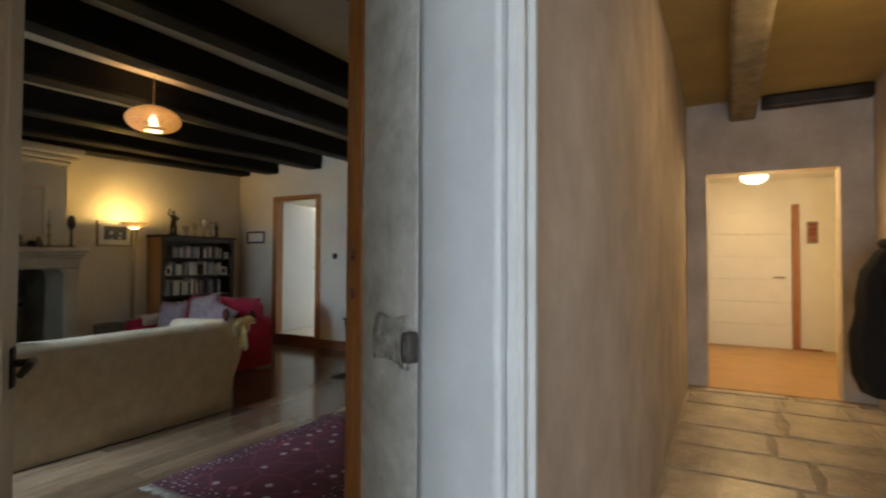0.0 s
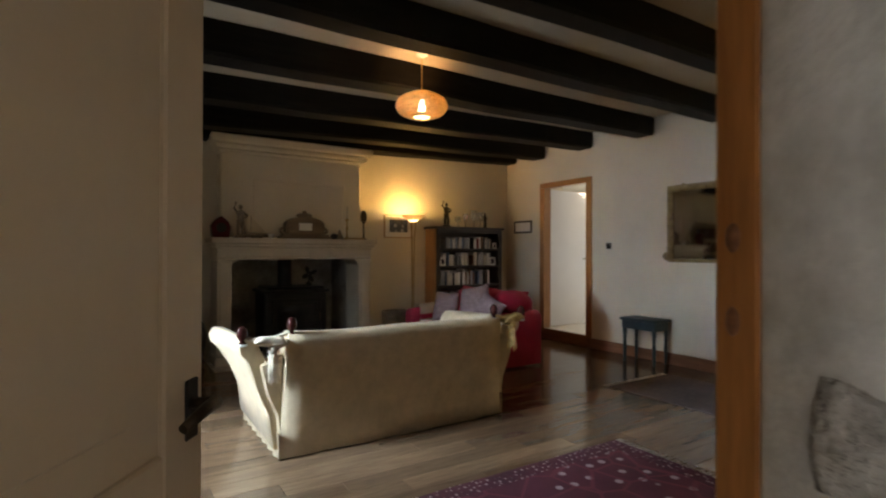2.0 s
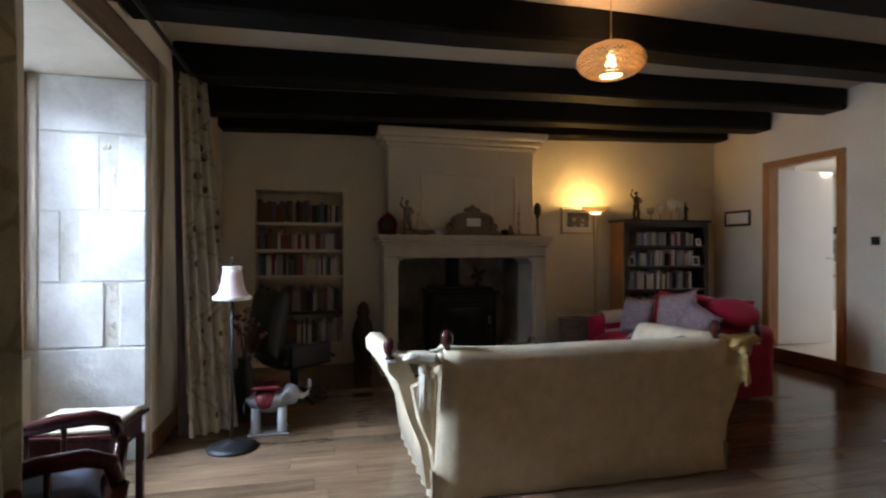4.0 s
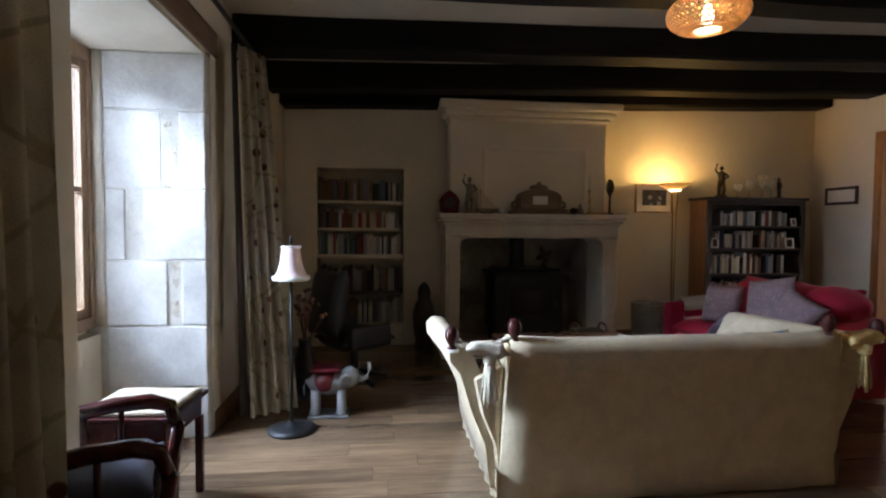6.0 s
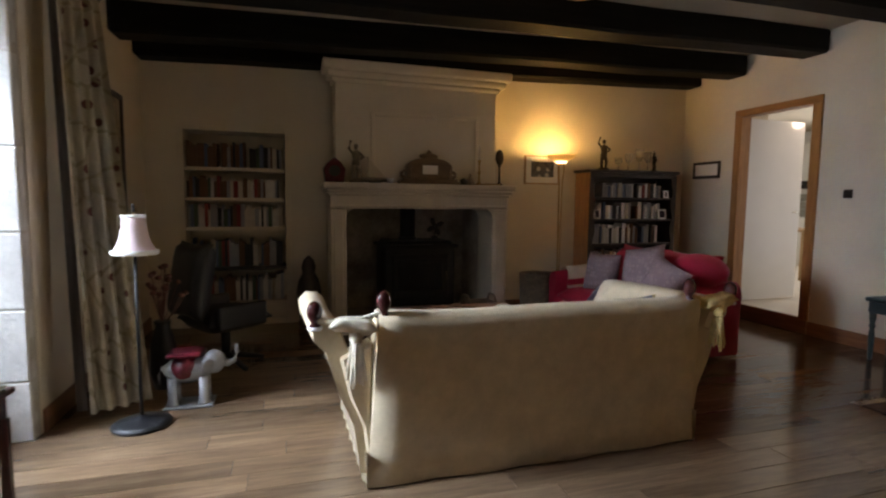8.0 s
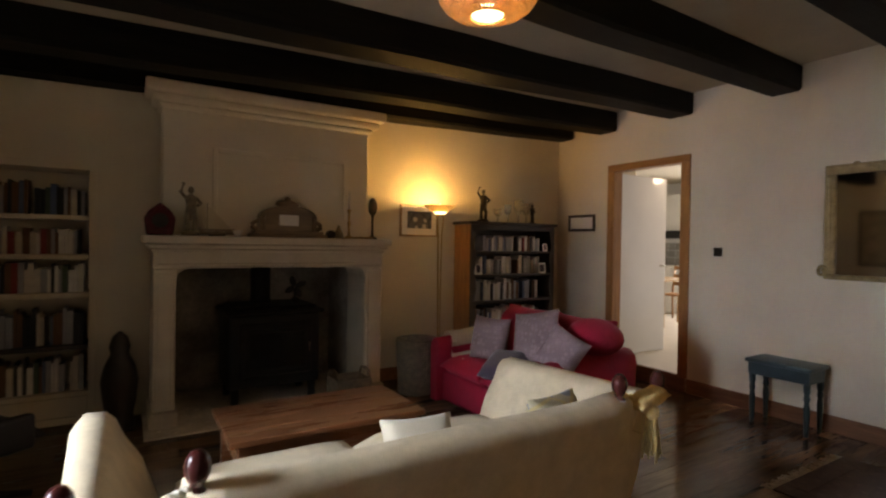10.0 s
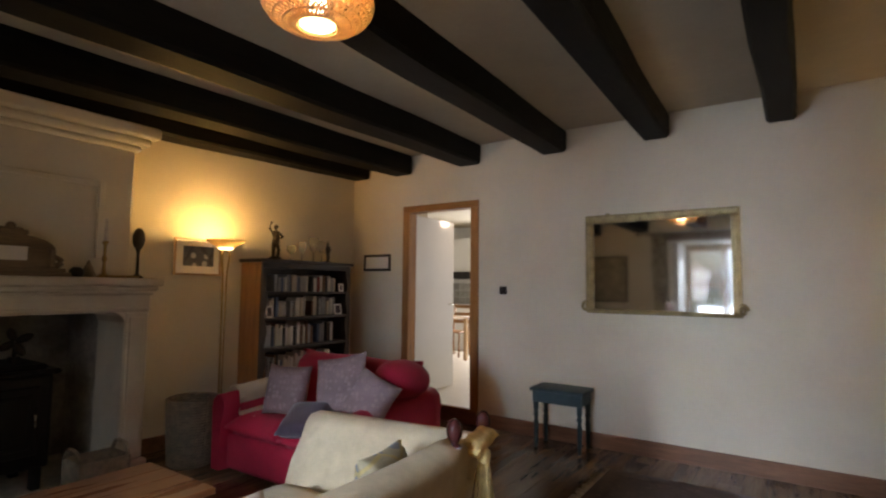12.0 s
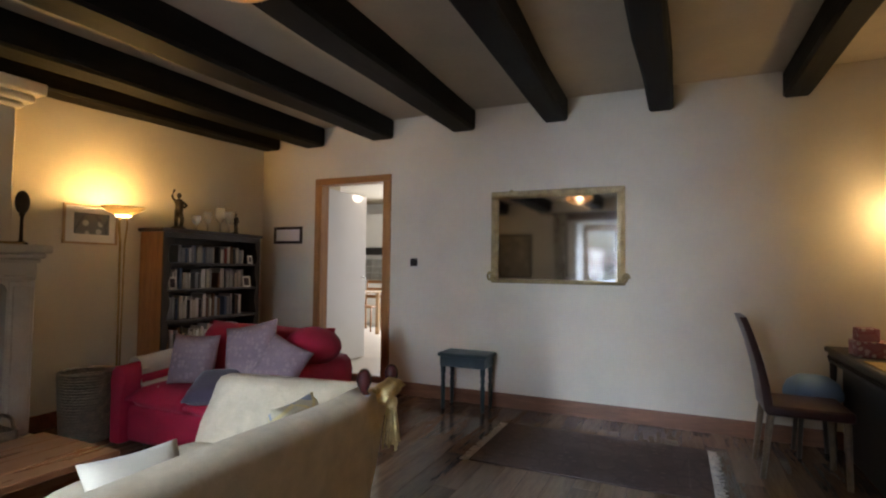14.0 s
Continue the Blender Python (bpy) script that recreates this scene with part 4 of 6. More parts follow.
def cord(pts, tx, ty, tz, material, seed, n=22, long=0.2):
    """A twisted cord with a tassel hanging from it."""
    bms = []
    for ph in (0, math.pi):
        tw = []
        for i in range(41):
            u = i / 40 * (len(pts) - 1)
            a = min(int(u), len(pts) - 2)
            p = Vector(pts[a]).lerp(Vector(pts[a + 1]), u - a)
            tw.append(p + Vector((0.007 * math.cos(i * 1.1 + ph), 0.004 * math.sin(i * 1.1 + ph), 0.007 * math.sin(i * 1.1 + ph))))
        bms.append(tube(tw, 0.009, 6))
    c = join(*bms)
    t = [moved(blob(0.030, 0.030, 0.036, 2, 0.12, seed), pose(tx, ty, tz))]
    rng = random.Random(seed)
    for i in range(n):
        a = rng.uniform(0, 6.28)
        r = rng.uniform(0.01, 0.028)
        l = long * rng.uniform(0.85, 1.05)
        t.append(tube([(tx + r * math.cos(a) * 0.7, ty + r * math.sin(a) * 0.7, tz - 0.01), (tx + r * math.cos(a) * 1.1, ty + r * math.sin(a) * 1.1, tz - l * 0.5), (tx + r * math.cos(a) * 1.5, ty + r * math.sin(a) * 1.5, tz - l)], 0.0042, 5))
    return c, join(*t)


c, t = cord([(-5.70, 2.655, 0.80), (-5.69, 2.56, 0.775), (-5.70, 2.45, 0.765), (-5.735, 2.365, 0.775)], -5.665, 2.53, 0.705, M_TASSELW, 3)
co = part("cord", c, M_TASSELW, sofa, "ivory twisted cord")
part("tassel", t, M_TASSELW, co)
c, t = cord([(-5.70, 4.265, 0.80), (-5.69, 4.38, 0.775), (-5.70, 4.48, 0.765), (-5.76, 4.60, 0.775)], -5.655, 4.42, 0.72, M_TASSEL, 5)
co = part("cord", c, M_TASSEL, sofa, "gold twisted cord")
part("tassel", t, M_TASSEL, co)
part("scarf", moved(rough_up(pillow(0.10, 0.22, 0.07, 6), 1, 0.012, 12.0, 2.0), pose(-5.69, 4.44, 0.765, 10, 5, 5)), M_TASSEL, sofa, "knotted gold cord")
part("scarf", moved(rough_up(pillow(0.11, 0.20, 0.07, 6), 1, 0.012, 12.0, 5.0), pose(-5.69, 2.52, 0.75, -10, 5, -5)), M_TASSELW, sofa, "knotted ivory cord")

solid("cushion", pillow(0.31, 0.31, 0.13, 12, 0.45, 0.03, 4.0), M_CREAMDARK, "plain cream cushion propped in the sofa", "cushion", "", "", pose(-6.06, 3.52, 0.575, 0, 56, -10))
solid("cushion", pillow(0.31, 0.31, 0.13, 12, 0.45, 0.03, 7.0), patterned("grey_gold_cushion", (0.50, 0.42, 0.27), (0.25, 0.26, 0.27), (0.62, 0.46, 0.18), 10, 0.9, 0.35), "grey and gold patterned cushion in the sofa corner", "cushion", "", "", pose(-5.955, 4.15, 0.60, 0, 80, 8))

# ---------------------------------------------------------------- red sofa
rs = thing("sofa", pose(-7.56, 5.36, 0, 0, 0, 0) @ Matrix.Diagonal((0.87, 1, 1, 1)), "red fabric two-seat sofa with scroll arms and cream arm covers", "sofa")
part("base", box(-0.72, 0.72, -0.44, 0.44, 0.03, 0.29, 0.04, 2), M_RED, rs)
part("backrest", moved(box(-0.72, 0.72, -0.10, 0.10, 0.0, 0.50, 0.06, 3), pose(0, 0.42, 0.27, 8, 0, 0)), M_RED, rs)


def scroll_arm(x, side):
    prof = [(-0.07, 0.03), (-0.075, 0.40), (-0.10, 0.47), (-0.125, 0.53), (-0.11, 0.60), (-0.06, 0.635), (0.0, 0.63), (0.055, 0.59), (0.075, 0.52), (0.065, 0.44), (0.06, 0.03)]
    prof = [(p if side > 0 else -p, z) for p, z in prof]
    secs2 = []
    for k in range(9):
        u = k / 8
        drop = 0.05 * (1 - u) ** 2
        s = 0.9 if k in (0, 8) else 1.0
        secs2.append([(x + p * s * -1, -0.50 + 1.0 * u, z - drop * (z > 0.3)) for p, z in prof])
    return loft(secs2)


part("arm", scroll_arm(-0.76, 1), M_RED, rs)
part("arm", scroll_arm(0.76, -1), M_RED, rs)
for x in (-0.345, 0.345):
    part("seat_cushion", moved(pillow(0.69, 0.84, 0.20, 10, 0.25, 0.02, x), pose(x, -0.05, 0.345)), M_RED, rs)
    part("back_cushion", moved(pillow(0.78, 0.52, 0.42, 14, 0.95, 0.06, x + 3), pose(x * 1.0, 0.29, 0.600, 74, 0, 0)), M_RED, rs)
cover = []
for k in range(13):
    u = k / 12
    y = -0.37 + 0.74 * u
    d = 0.05 * max(0.0, 0.3 - u) + 0.006 * math.sin(9 * u)
    line = [(-0.085, 0.50), (-0.088, 0.55), (-0.06, 0.605), (-0.02, 0.643), (0.04, 0.652), (0.10, 0.625), (0.128, 0.575), (0.118, 0.52), (0.098, 0.47), (0.115, 0.445), (0.20, 0.440), (0.32 - 0.10 * u, 0.452)]
    cover.append([(-0.76 + px, y, z - d) for px, z in line] + [(-0.76 + px, y, z - d - 0.012) for px, z in line[::-1]])
part("arm_cover", loft(cover), M_CREAMDARK, rs, "cream linen cover draped over the arm")
part("roll", moved(blob(0.22, 0.25, 0.135, 3), pose(0.66, 0.20, 0.735, 0, 10, 10)), M_RED, rs, "plump red arm roll")
for x in (-0.58, 0.58):
    for y in (-0.36, 0.36):
        part("foot", moved(lathe([(0.018, 0.0), (0.028, 0.03)], 12), pose(x, y, 0)), M_DARKWOOD, rs)
for i, (x, y, z, rx, ry, rz, sz, m, lab) in enumerate((
        (-7.75, 5.13, 0.63, 76, 0, 14, 0.37, M_MAUVE, "mauve damask cushion on the red sofa"),
        (-7.27, 5.21, 0.715, 70, -12, 14, 0.41, M_MAUVE, "mauve damask cushion tilted against the red sofa"),
        (-6.95, 5.17, 0.66, 68, 24, 14, 0.32, M_MAUVE, "small mauve damask cushion in the corner of the red sofa"),
        (-7.36, 4.98, 0.50, 24, -4, 20, 0.32, M_PLUM, "dark plum cushion lying on the red seat"))):
    solid("cushion", pillow(sz, sz, 0.14, 12, 0.45, 0.03, i * 3.1), m, lab, "cushion", "cushions on the red sofa", "", pose(x, y, z, rx, ry, rz))

# ---------------------------------------------------------------- bookcase
BOOKMATS = [mat("book_cloth_%s" % n, c, 0.6, var=0.10, scale=12, fine=60, bmp=0.1) for n, c in
            (("ivory", (0.62, 0.58, 0.50)), ("grey", (0.34, 0.35, 0.38)), ("blue", (0.10, 0.15, 0.26)), ("brown", (0.16, 0.075, 0.035)), ("red", (0.26, 0.035, 0.03)), ("black", (0.02, 0.02, 0.022)), ("green", (0.06, 0.10, 0.06)), ("white", (0.72, 0.71, 0.68)))]


def book_row(parent_group, x_front, y0, y1, z, hmax, depth, rng, weights, lean=0.0):
    """Books standing on a shelf with their spines to +x."""
    y = y0
    meshes = []
    while y < y1 - 0.02:
        w = rng.uniform(0.016, 0.045)
        h = hmax * rng.uniform(0.72, 1.0)
        d = depth * rng.uniform(0.8, 1.0)
        if rng.random() < 0.06:
            y += rng.uniform(0.02, 0.06)
            continue
        k = rng.choices(range(8), weights)[0]
        bm = box(-d, 0, 0, w - 0.0015, 0, h, 0.0025)
        ob = solid("book", bm, BOOKMATS[k], "%s book standing on a shelf" % ("ivory cloth-bound", "grey", "dark blue", "brown leather-bound", "dark red", "black", "dark green", "white")[k], "book", parent_group, "",
                   pose(x_front - rng.uniform(0, 0.02), y, z, rng.uniform(-1.0, 1.0) * 0, 0, 0))
        meshes.append(ob)
        y += w
    return meshes


case = placed("bookcase", (-8.93, 6.23, 0), "dark stained wooden bookcase with honey-coloured side, full of books", "bookcase")
XC, CY0, CY1 = -8.765, 5.63, 6.83
part("side", box(XF + 0.004, XC - 0.021, CY0, CY0 + 0.022, 0, 1.64, 0.003), M_CASESIDE, case, "honey-coloured wooden side")
part("side", box(XF + 0.004, XC - 0.021, CY1 - 0.022, CY1, 0, 1.64, 0.003), M_DARKWOOD, case)
part("back", box(XF + 0.004, XF + 0.016, CY0 + 0.023, CY1 - 0.023, 0.03, 1.63), M_DARKWOOD, case)
part("top", join(box(XF + 0.004, XC + 0.02, CY0 - 0.03, CY1 + 0.03, 1.641, 1.675, 0.006), box(XC - 0.02, XC + 0.002, CY0, CY1, 1.585, 1.640, 0.004)), M_DARKWOOD, case)
CASE_SH = [0.10, 0.47, 0.81, 1.10, 1.355]
for z in CASE_SH:
    part("shelf", box(XF + 0.017, XC - 0.005, CY0 + 0.023, CY1 - 0.023, z - 0.024, z, 0.003), M_DARKWOOD, case)
part("plinth", box(XC - 0.03, XC - 0.008, CY0 + 0.023, CY1 - 0.023, 0.0, 0.074, 0.003), M_DARKWOOD, case)


def scallop(y, side):
    """Front stile with a wavy inner edge."""
    pts = [(y, 0.0), (y, 1.584)]
    for k in range(28):
        z = 1.584 * (1 - k / 27)
        pts.append((y + side * (0.062 + 0.016 * math.sin(z * 21)), z))
    return prism(pts, "x", XC - 0.02, XC, 0.0)


part("stile", scallop(CY0, 1), M_DARKWOOD, case)
part("stile", scallop(CY1, -1), M_DARKWOOD, case)
rng = random.Random(11)
for z, hm, ws in ((0.47, 0.27, (4, 3, 2, 2, 1, 2, 1, 4)), (0.81, 0.235, (4, 3, 2, 1, 1, 2, 0, 5)), (1.10, 0.205, (4, 4, 1, 1, 0, 2, 0, 5)), (1.355, 0.19, (3, 5, 2, 1, 1, 2, 0, 3)), (0.10, 0.28, (2, 2, 2, 3, 2, 2, 1, 1))):
    y0 = CY0 + (0.22 if z > 1.3 else 0.12 if z < 1.0 else 0.16)
    book_row("books in the bookcase", XC - 0.07, y0, CY1 - 0.16, z + 0.0005, hm, 0.17, rng, ws)


def small_frame(name, x, y, z, w, h, lab, tilt=8, rz=0):
    f = thing(name, pose(x, y, z, 0, -tilt, rz), lab, "photo frame")
    part("surround", join(box(-0.012, 0, -w / 2, w / 2, 0, 0.018), box(-0.012, 0, -w / 2, w / 2, h - 0.018, h), box(-0.012, 0, -w / 2, -w / 2 + 0.018, 0.018, h - 0.018), box(-0.012, 0, w / 2 - 0.018, w / 2, 0.018, h - 0.018)), M_WHITE, f)
    part("photo", box(-0.010, -0.004, -w / 2 + 0.018, w / 2 - 0.018, 0.018, h - 0.018), M_PLUM, f)
    return f


small_frame("photo_frame", XC - 0.012, CY0 + 0.115, 1.1005, 0.09, 0.12, "small white photo frame on the bookcase")
small_frame("photo_frame", XC - 0.012, CY1 - 0.17, 1.1005, 0.11, 0.12, "white square photo frame on the bookcase")
small_frame("photo_frame", XC - 0.012, CY1 - 0.13, 1.3555, 0.07, 0.09, "tiny white photo frame on the bookcase")

# ornaments on the bookcase
def figure(name, x, y, z, h, material, lab, turn=0.0):
    """A small upright figure as one plain shape."""
    s = h
    bms = [moved(lathe([(0.16 * s, 0), (0.17 * s, 0.05 * s), (0.11 * s, 0.09 * s)], 16), pose(0, 0, 0)),
           tube([(0, -0.05 * s, 0.08 * s), (0.02 * s, -0.06 * s, 0.26 * s), (0, -0.03 * s, 0.44 * s)], [0.045 * s, 0.05 * s, 0.065 * s]),
           tube([(0.02 * s, 0.06 * s, 0.08 * s), (0.04 * s, 0.07 * s, 0.26 * s), (0, 0.03 * s, 0.44 * s)], [0.045 * s, 0.05 * s, 0.065 * s]),
           tube([(0, 0, 0.42 * s), (0.02 * s, 0.01 * s, 0.55 * s), (0.01 * s, 0.0, 0.70 * s), (0, 0, 0.76 * s)], [0.10 * s, 0.09 * s, 0.11 * s, 0.04 * s], 10),
           moved(blob(0.06 * s, 0.055 * s, 0.07 * s, 2), pose(0.01 * s, 0, 0.84 * s)),
           tube([(0, 0.09 * s, 0.70 * s), (0.05 * s, 0.17 * s, 0.60 * s), (0.10 * s, 0.10 * s, 0.55 * s)], 0.03 * s),
           tube([(0, -0.09 * s, 0.70 * s), (0.03 * s, -0.17 * s, 0.80 * s), (0.03 * s, -0.12 * s, 0.97 * s)], 0.03 * s)]
    return solid(name, join(*bms), material, lab, "statuette", "", "", pose(x, y, z, 0, 0, turn))


figure("statuette", -8.93, 5.90, 1.6755, 0.40, M_BRONZE, "dark bronze statuette on the bookcase", -20)
figure("statuette", -8.93, 6.62, 1.6755, 0.26, M_BRONZE, "slim dark bronze statuette on the bookcase", 30)
for i, (y, h, r) in enumerate(((6.10, 0.16, 0.05), (6.24, 0.21, 0.045), (6.40, 0.27, 0.055), (6.52, 0.24, 0.05))):
    prof = [(r * 0.8, 0), (r * 0.85, 0.006), (0.012, 0.014), (0.010, h * 0.38), (r * 0.6, h * 0.48), (r, h * 0.68), (r * 0.95, h), (r * 0.88, h), (r * 0.92, h * 0.68), (r * 0.5, h * 0.51), (0.004, h * 0.45)]
    solid("glass_vase", lathe(prof, 18), M_VASE, "clear glass goblet vase on the bookcase", "vase", "glass vases on the bookcase", "", pose(-8.92, y, 1.6755))

# ---------------------------------------------------------------- torchiere
tor = placed("floor_lamp", (-8.80, 5.26, 0), "slim brass uplighter floor lamp with a lit glass bowl", "floor lamp")
part("base", moved(lathe([(0.13, 0), (0.135, 0.012), (0.10, 0.024), (0.02, 0.035)], 24), pose(-8.80, 5.26, 0)), M_BRASS, tor)
part("pole", join(tube([(-8.80, 5.25, 0.02), (-8.80, 5.245, 1.0), (-8.80, 5.24, 1.5), (-8.80, 5.225, 1.68), (-8.80, 5.235, 1.745)], 0.009), tube([(-8.80, 5.27, 0.02), (-8.80, 5.275, 1.0), (-8.80, 5.28, 1.5), (-8.80, 5.30, 1.68), (-8.80, 5.285, 1.745)], 0.007)), M_BRASS, tor)
shade = part("shade", moved(lathe([(0.03, -0.055), (0.07, -0.045), (0.125, -0.018), (0.165, 0.012), (0.168, 0.018), (0.16, 0.018), (0.12, -0.008), (0.06, -0.035), (0.03, -0.042)], 32), pose(-8.80, 5.26, 1.80)), M_SHADEGLASS, tor, "cream frosted glass dish shade")
part("bowl", moved(lathe([(0.01, -0.065), (0.05, -0.062), (0.068, -0.05), (0.062, -0.046), (0.02, -0.05)], 20), pose(-8.80, 5.26, 1.795)), M_OPAL, shade, "glowing frosted glass bowl")
part("bulb", moved(blob(0.018, 0.018, 0.028, 2), pose(-8.80, 5.26, 1.805)), M_BULB, tor, "lit halogen bulb")

# ---------------------------------------------------------------- pendant lamp
pen = placed("pendant_lamp", (-6.01, 3.775, 2.87), "woven rattan pendant lamp, lit, hanging from the ceiling", "pendant lamp")
PC = Vector((-6.01, 3.775, 2.47))


def shade_r(u):
    """Radius and height of the lantern's outline, bottom to top."""
    a = -0.42 * math.pi + u * 0.86 * math.pi
    return 0.206 * (abs(math.cos(a)) ** 0.75), 0.094 * math.sin(a)


sh_part = part("shade", tube([(PC.x + 0.203 * math.cos(2 * math.pi * q / 40), PC.y + 0.203 * math.sin(2 * math.pi * q / 40), PC.z) for q in range(41)], 0.006, 6), M_RATTAN, pen, "woven pale rattan shade")
for direction in (1, -1):
    for k in range(44):
        pts = []
        for j in range(11):
            u = j / 10
            r, z = shade_r(u)
            r = max(r, 0.078) if j == 0 else max(r, 0.105)
            th = 2 * math.pi * k / 44 + direction * u * 1.25
            pts.append((PC.x + r * math.cos(th), PC.y + r * math.sin(th), PC.z + z))
        part("cane", tube(pts, 0.0048, 4), M_RATTAN, sh_part)
for u in (0.0, 0.1, 0.2, 0.3, 0.4, 0.6, 0.7, 0.8, 0.9, 1.0):
    r, z = shade_r(u)
    r = max(r, 0.078) if u == 0 else max(r, 0.105)
    part("hoop", tube([(PC.x + r * math.cos(2 * math.pi * q / 32), PC.y + r * math.sin(2 * math.pi * q / 32), PC.z + z) for q in range(33)], 0.005, 5), M_RATTAN, sh_part)
part("diffuser", moved(lathe([(0.066, -0.002), (0.066, 0.002)], 28), pose(PC.x, PC.y, PC.z - 0.085)), M_OPAL, pen, "glowing opal disc")
part("bulb", moved(join(lathe([(0.006, -0.055), (0.024, -0.045), (0.032, -0.02), (0.028, 0.01), (0.016, 0.04), (0.013, 0.06)], 18)), pose(PC.x, PC.y, PC.z - 0.005)), M_BULBW, pen, "lit bulb")
part("socket", moved(lathe([(0.017, 0), (0.019, 0.02), (0.017, 0.07), (0.006, 0.08)], 14), pose(PC.x, PC.y, PC.z + 0.05)), M_WHITE, pen)
part("cord", tube([(PC.x, PC.y, PC.z + 0.12), (PC.x, PC.y, ZC - ceiling_drop(PC.x, PC.y) - 0.02)], 0.004), M_BRASS, pen)
part("ceiling_rose", moved(lathe([(0.012, -0.03), (0.045, -0.012), (0.05, -0.001)], 20), pose(PC.x, PC.y, ZC - ceiling_drop(PC.x, PC.y) + 0.004)), M_WHITE, pen)

# ---------------------------------------------------------------- pictures on the hearth wall and mirror wall
pic = placed("picture", (XF, 5.17, 1.50), "framed dark landscape print with a wide white mount", "picture")
y0, y1, z0, z1 = 4.945, 5.40, 1.50, 1.835
part("surround", join(box(XF + 0.001, XF + 0.022, y0, y1, z0, z0 + 0.016), box(XF + 0.001, XF + 0.022, y0, y1, z1 - 0.016, z1), box(XF + 0.001, XF + 0.022, y0, y0 + 0.016, z0 + 0.016, z1 - 0.016), box(XF + 0.001, XF + 0.022, y1 - 0.016, y1, z0 + 0.016, z1 - 0.016)), M_PALEWOOD, pic)
part("mount", box(XF + 0.002, XF + 0.012, y0 + 0.0165, y1 - 0.0165, z0 + 0.0165, z1 - 0.0165), M_PAPER, pic, "white card mount")
part("print", box(XF + 0.0125, XF + 0.0145, y0 + 0.085, y1 - 0.075, z0 + 0.085, z1 - 0.07), patterned("grey_landscape_print", (0.10, 0.11, 0.13), (0.45, 0.46, 0.48), (0.05, 0.05, 0.06), 9, 0.6, 0.28), pic, "grey landscape print")

sgn = placed("wall_sign", (-8.68, YN, 1.6), "small dark framed white plaque on the wall", "sign")
part("surround", join(box(-8.90, -8.48, YN - 0.022, YN - 0.001, 1.60, 1.632, 0.004), box(-8.90, -8.48, YN - 0.022, YN - 0.001, 1.77, 1.80, 0.004), box(-8.90, -8.868, YN - 0.022, YN - 0.001, 1.632, 1.77, 0.004), box(-8.512, -8.48, YN - 0.022, YN - 0.001, 1.632, 1.77, 0.004)), M_DARKWOOD, sgn)
part("plaque", box(-8.867, -8.513, YN - 0.012, YN - 0.002, 1.633, 1.769), M_PAPER, sgn)
sw = placed("light_switch", (-7.0, YN, 1.35), "dark square light switch on the wall", "switch")
part("plate", box(-7.04, -6.96, YN - 0.012, YN - 0.0005, 1.35, 1.43, 0.003), M_DARKMETAL, sw)
part("rocker", box(-7.015, -6.985, YN - 0.018, YN - 0.0125, 1.37, 1.41, 0.002), M_DARKMETAL, sw)

mir = placed("wall_mirror", (-5.52, YN, 1.2), "large wall mirror in a dull gilt frame with scrolled corners", "mirror")
mx0, mx1, mz0, mz1, fw = -6.14, -4.89, 1.195, 2.085, 0.075
for nm, b in (("frame_rail", (mx0, mx1, mz0, mz0 + fw * 0.55)), ("frame_rail", (mx0, mx1, mz1 - fw, mz1)), ("frame_stile", (mx0, mx0 + fw, mz0 + fw * 0.55, mz1 - fw)), ("frame_stile", (mx1 - fw, mx1, mz0 + fw * 0.55, mz1 - fw))):
    xa, xb, za, zb = b
    part(nm, join(box(xa, xb, YN - 0.030, YN - 0.001, za, zb, 0.008), box(xa + (0.012 if xb - xa > 0.2 else 0.02), xb - (0.012 if xb - xa > 0.2 else 0.02), YN - 0.042, YN - 0.028, za + 0.014, zb - 0.014, 0.008)), M_GILT, mir)
mcx = (mx0 + mx1) / 2
part("glass", moved(box(mx0 + fw - 0.008 - mcx, mx1 - fw + 0.008 - mcx, -0.003, 0.003, mz0 + fw * 0.55 - 0.01, mz1 - fw + 0.01), pose(mcx, YN - 0.017, 0, 0, 0, -1.2)), mirror_mat, mir, "aged mirror glass")
for x in (mx0 + 0.02, mx1 - 0.02):
    s = 1 if x < -5.5 else -1
    ring = [(x - s * 0.02 + 0.035 * math.cos(q * 0.55) * (1 - q * 0.05), YN - 0.045, mz0 + 0.06 + 0.05 * math.sin(q * 0.55) * (1 - q * 0.05)) for q in range(15)]
    part("scroll", tube(ring, 0.013, 8), M_GILT, mir, "carved gilt scroll")
part("crest", moved(blob(0.02, 0.012, 0.012, 2), pose((mx0 + mx1) / 2 - 0.42, YN - 0.02, mz1 + 0.004)), M_GILT, mir)

wp = placed("picture", (-8.01, YW, 1.15), "large dark framed picture with a dull golden print beside the curtain", "picture")
a0, a1 = -8.40, -7.62
part("surround", join(box(a0, a1, YW + 0.001, YW + 0.03, 1.15, 1.19, 0.004), box(a0, a1, YW + 0.001, YW + 0.03, 2.07, 2.11, 0.004), box(a0, a0 + 0.04, YW + 0.001, YW + 0.03, 1.19, 2.07, 0.004), box(a1 - 0.04, a1, YW + 0.001, YW + 0.03, 1.19, 2.07, 0.004)), M_DARKWOOD, wp)
part("print", box(a0 + 0.041, a1 - 0.041, YW + 0.002, YW + 0.014, 1.191, 2.069), mat("golden_brown_print", (0.42, 0.36, 0.26), 0.25, var=0.3, scale=5, fine=25, bmp=0.02), wp)

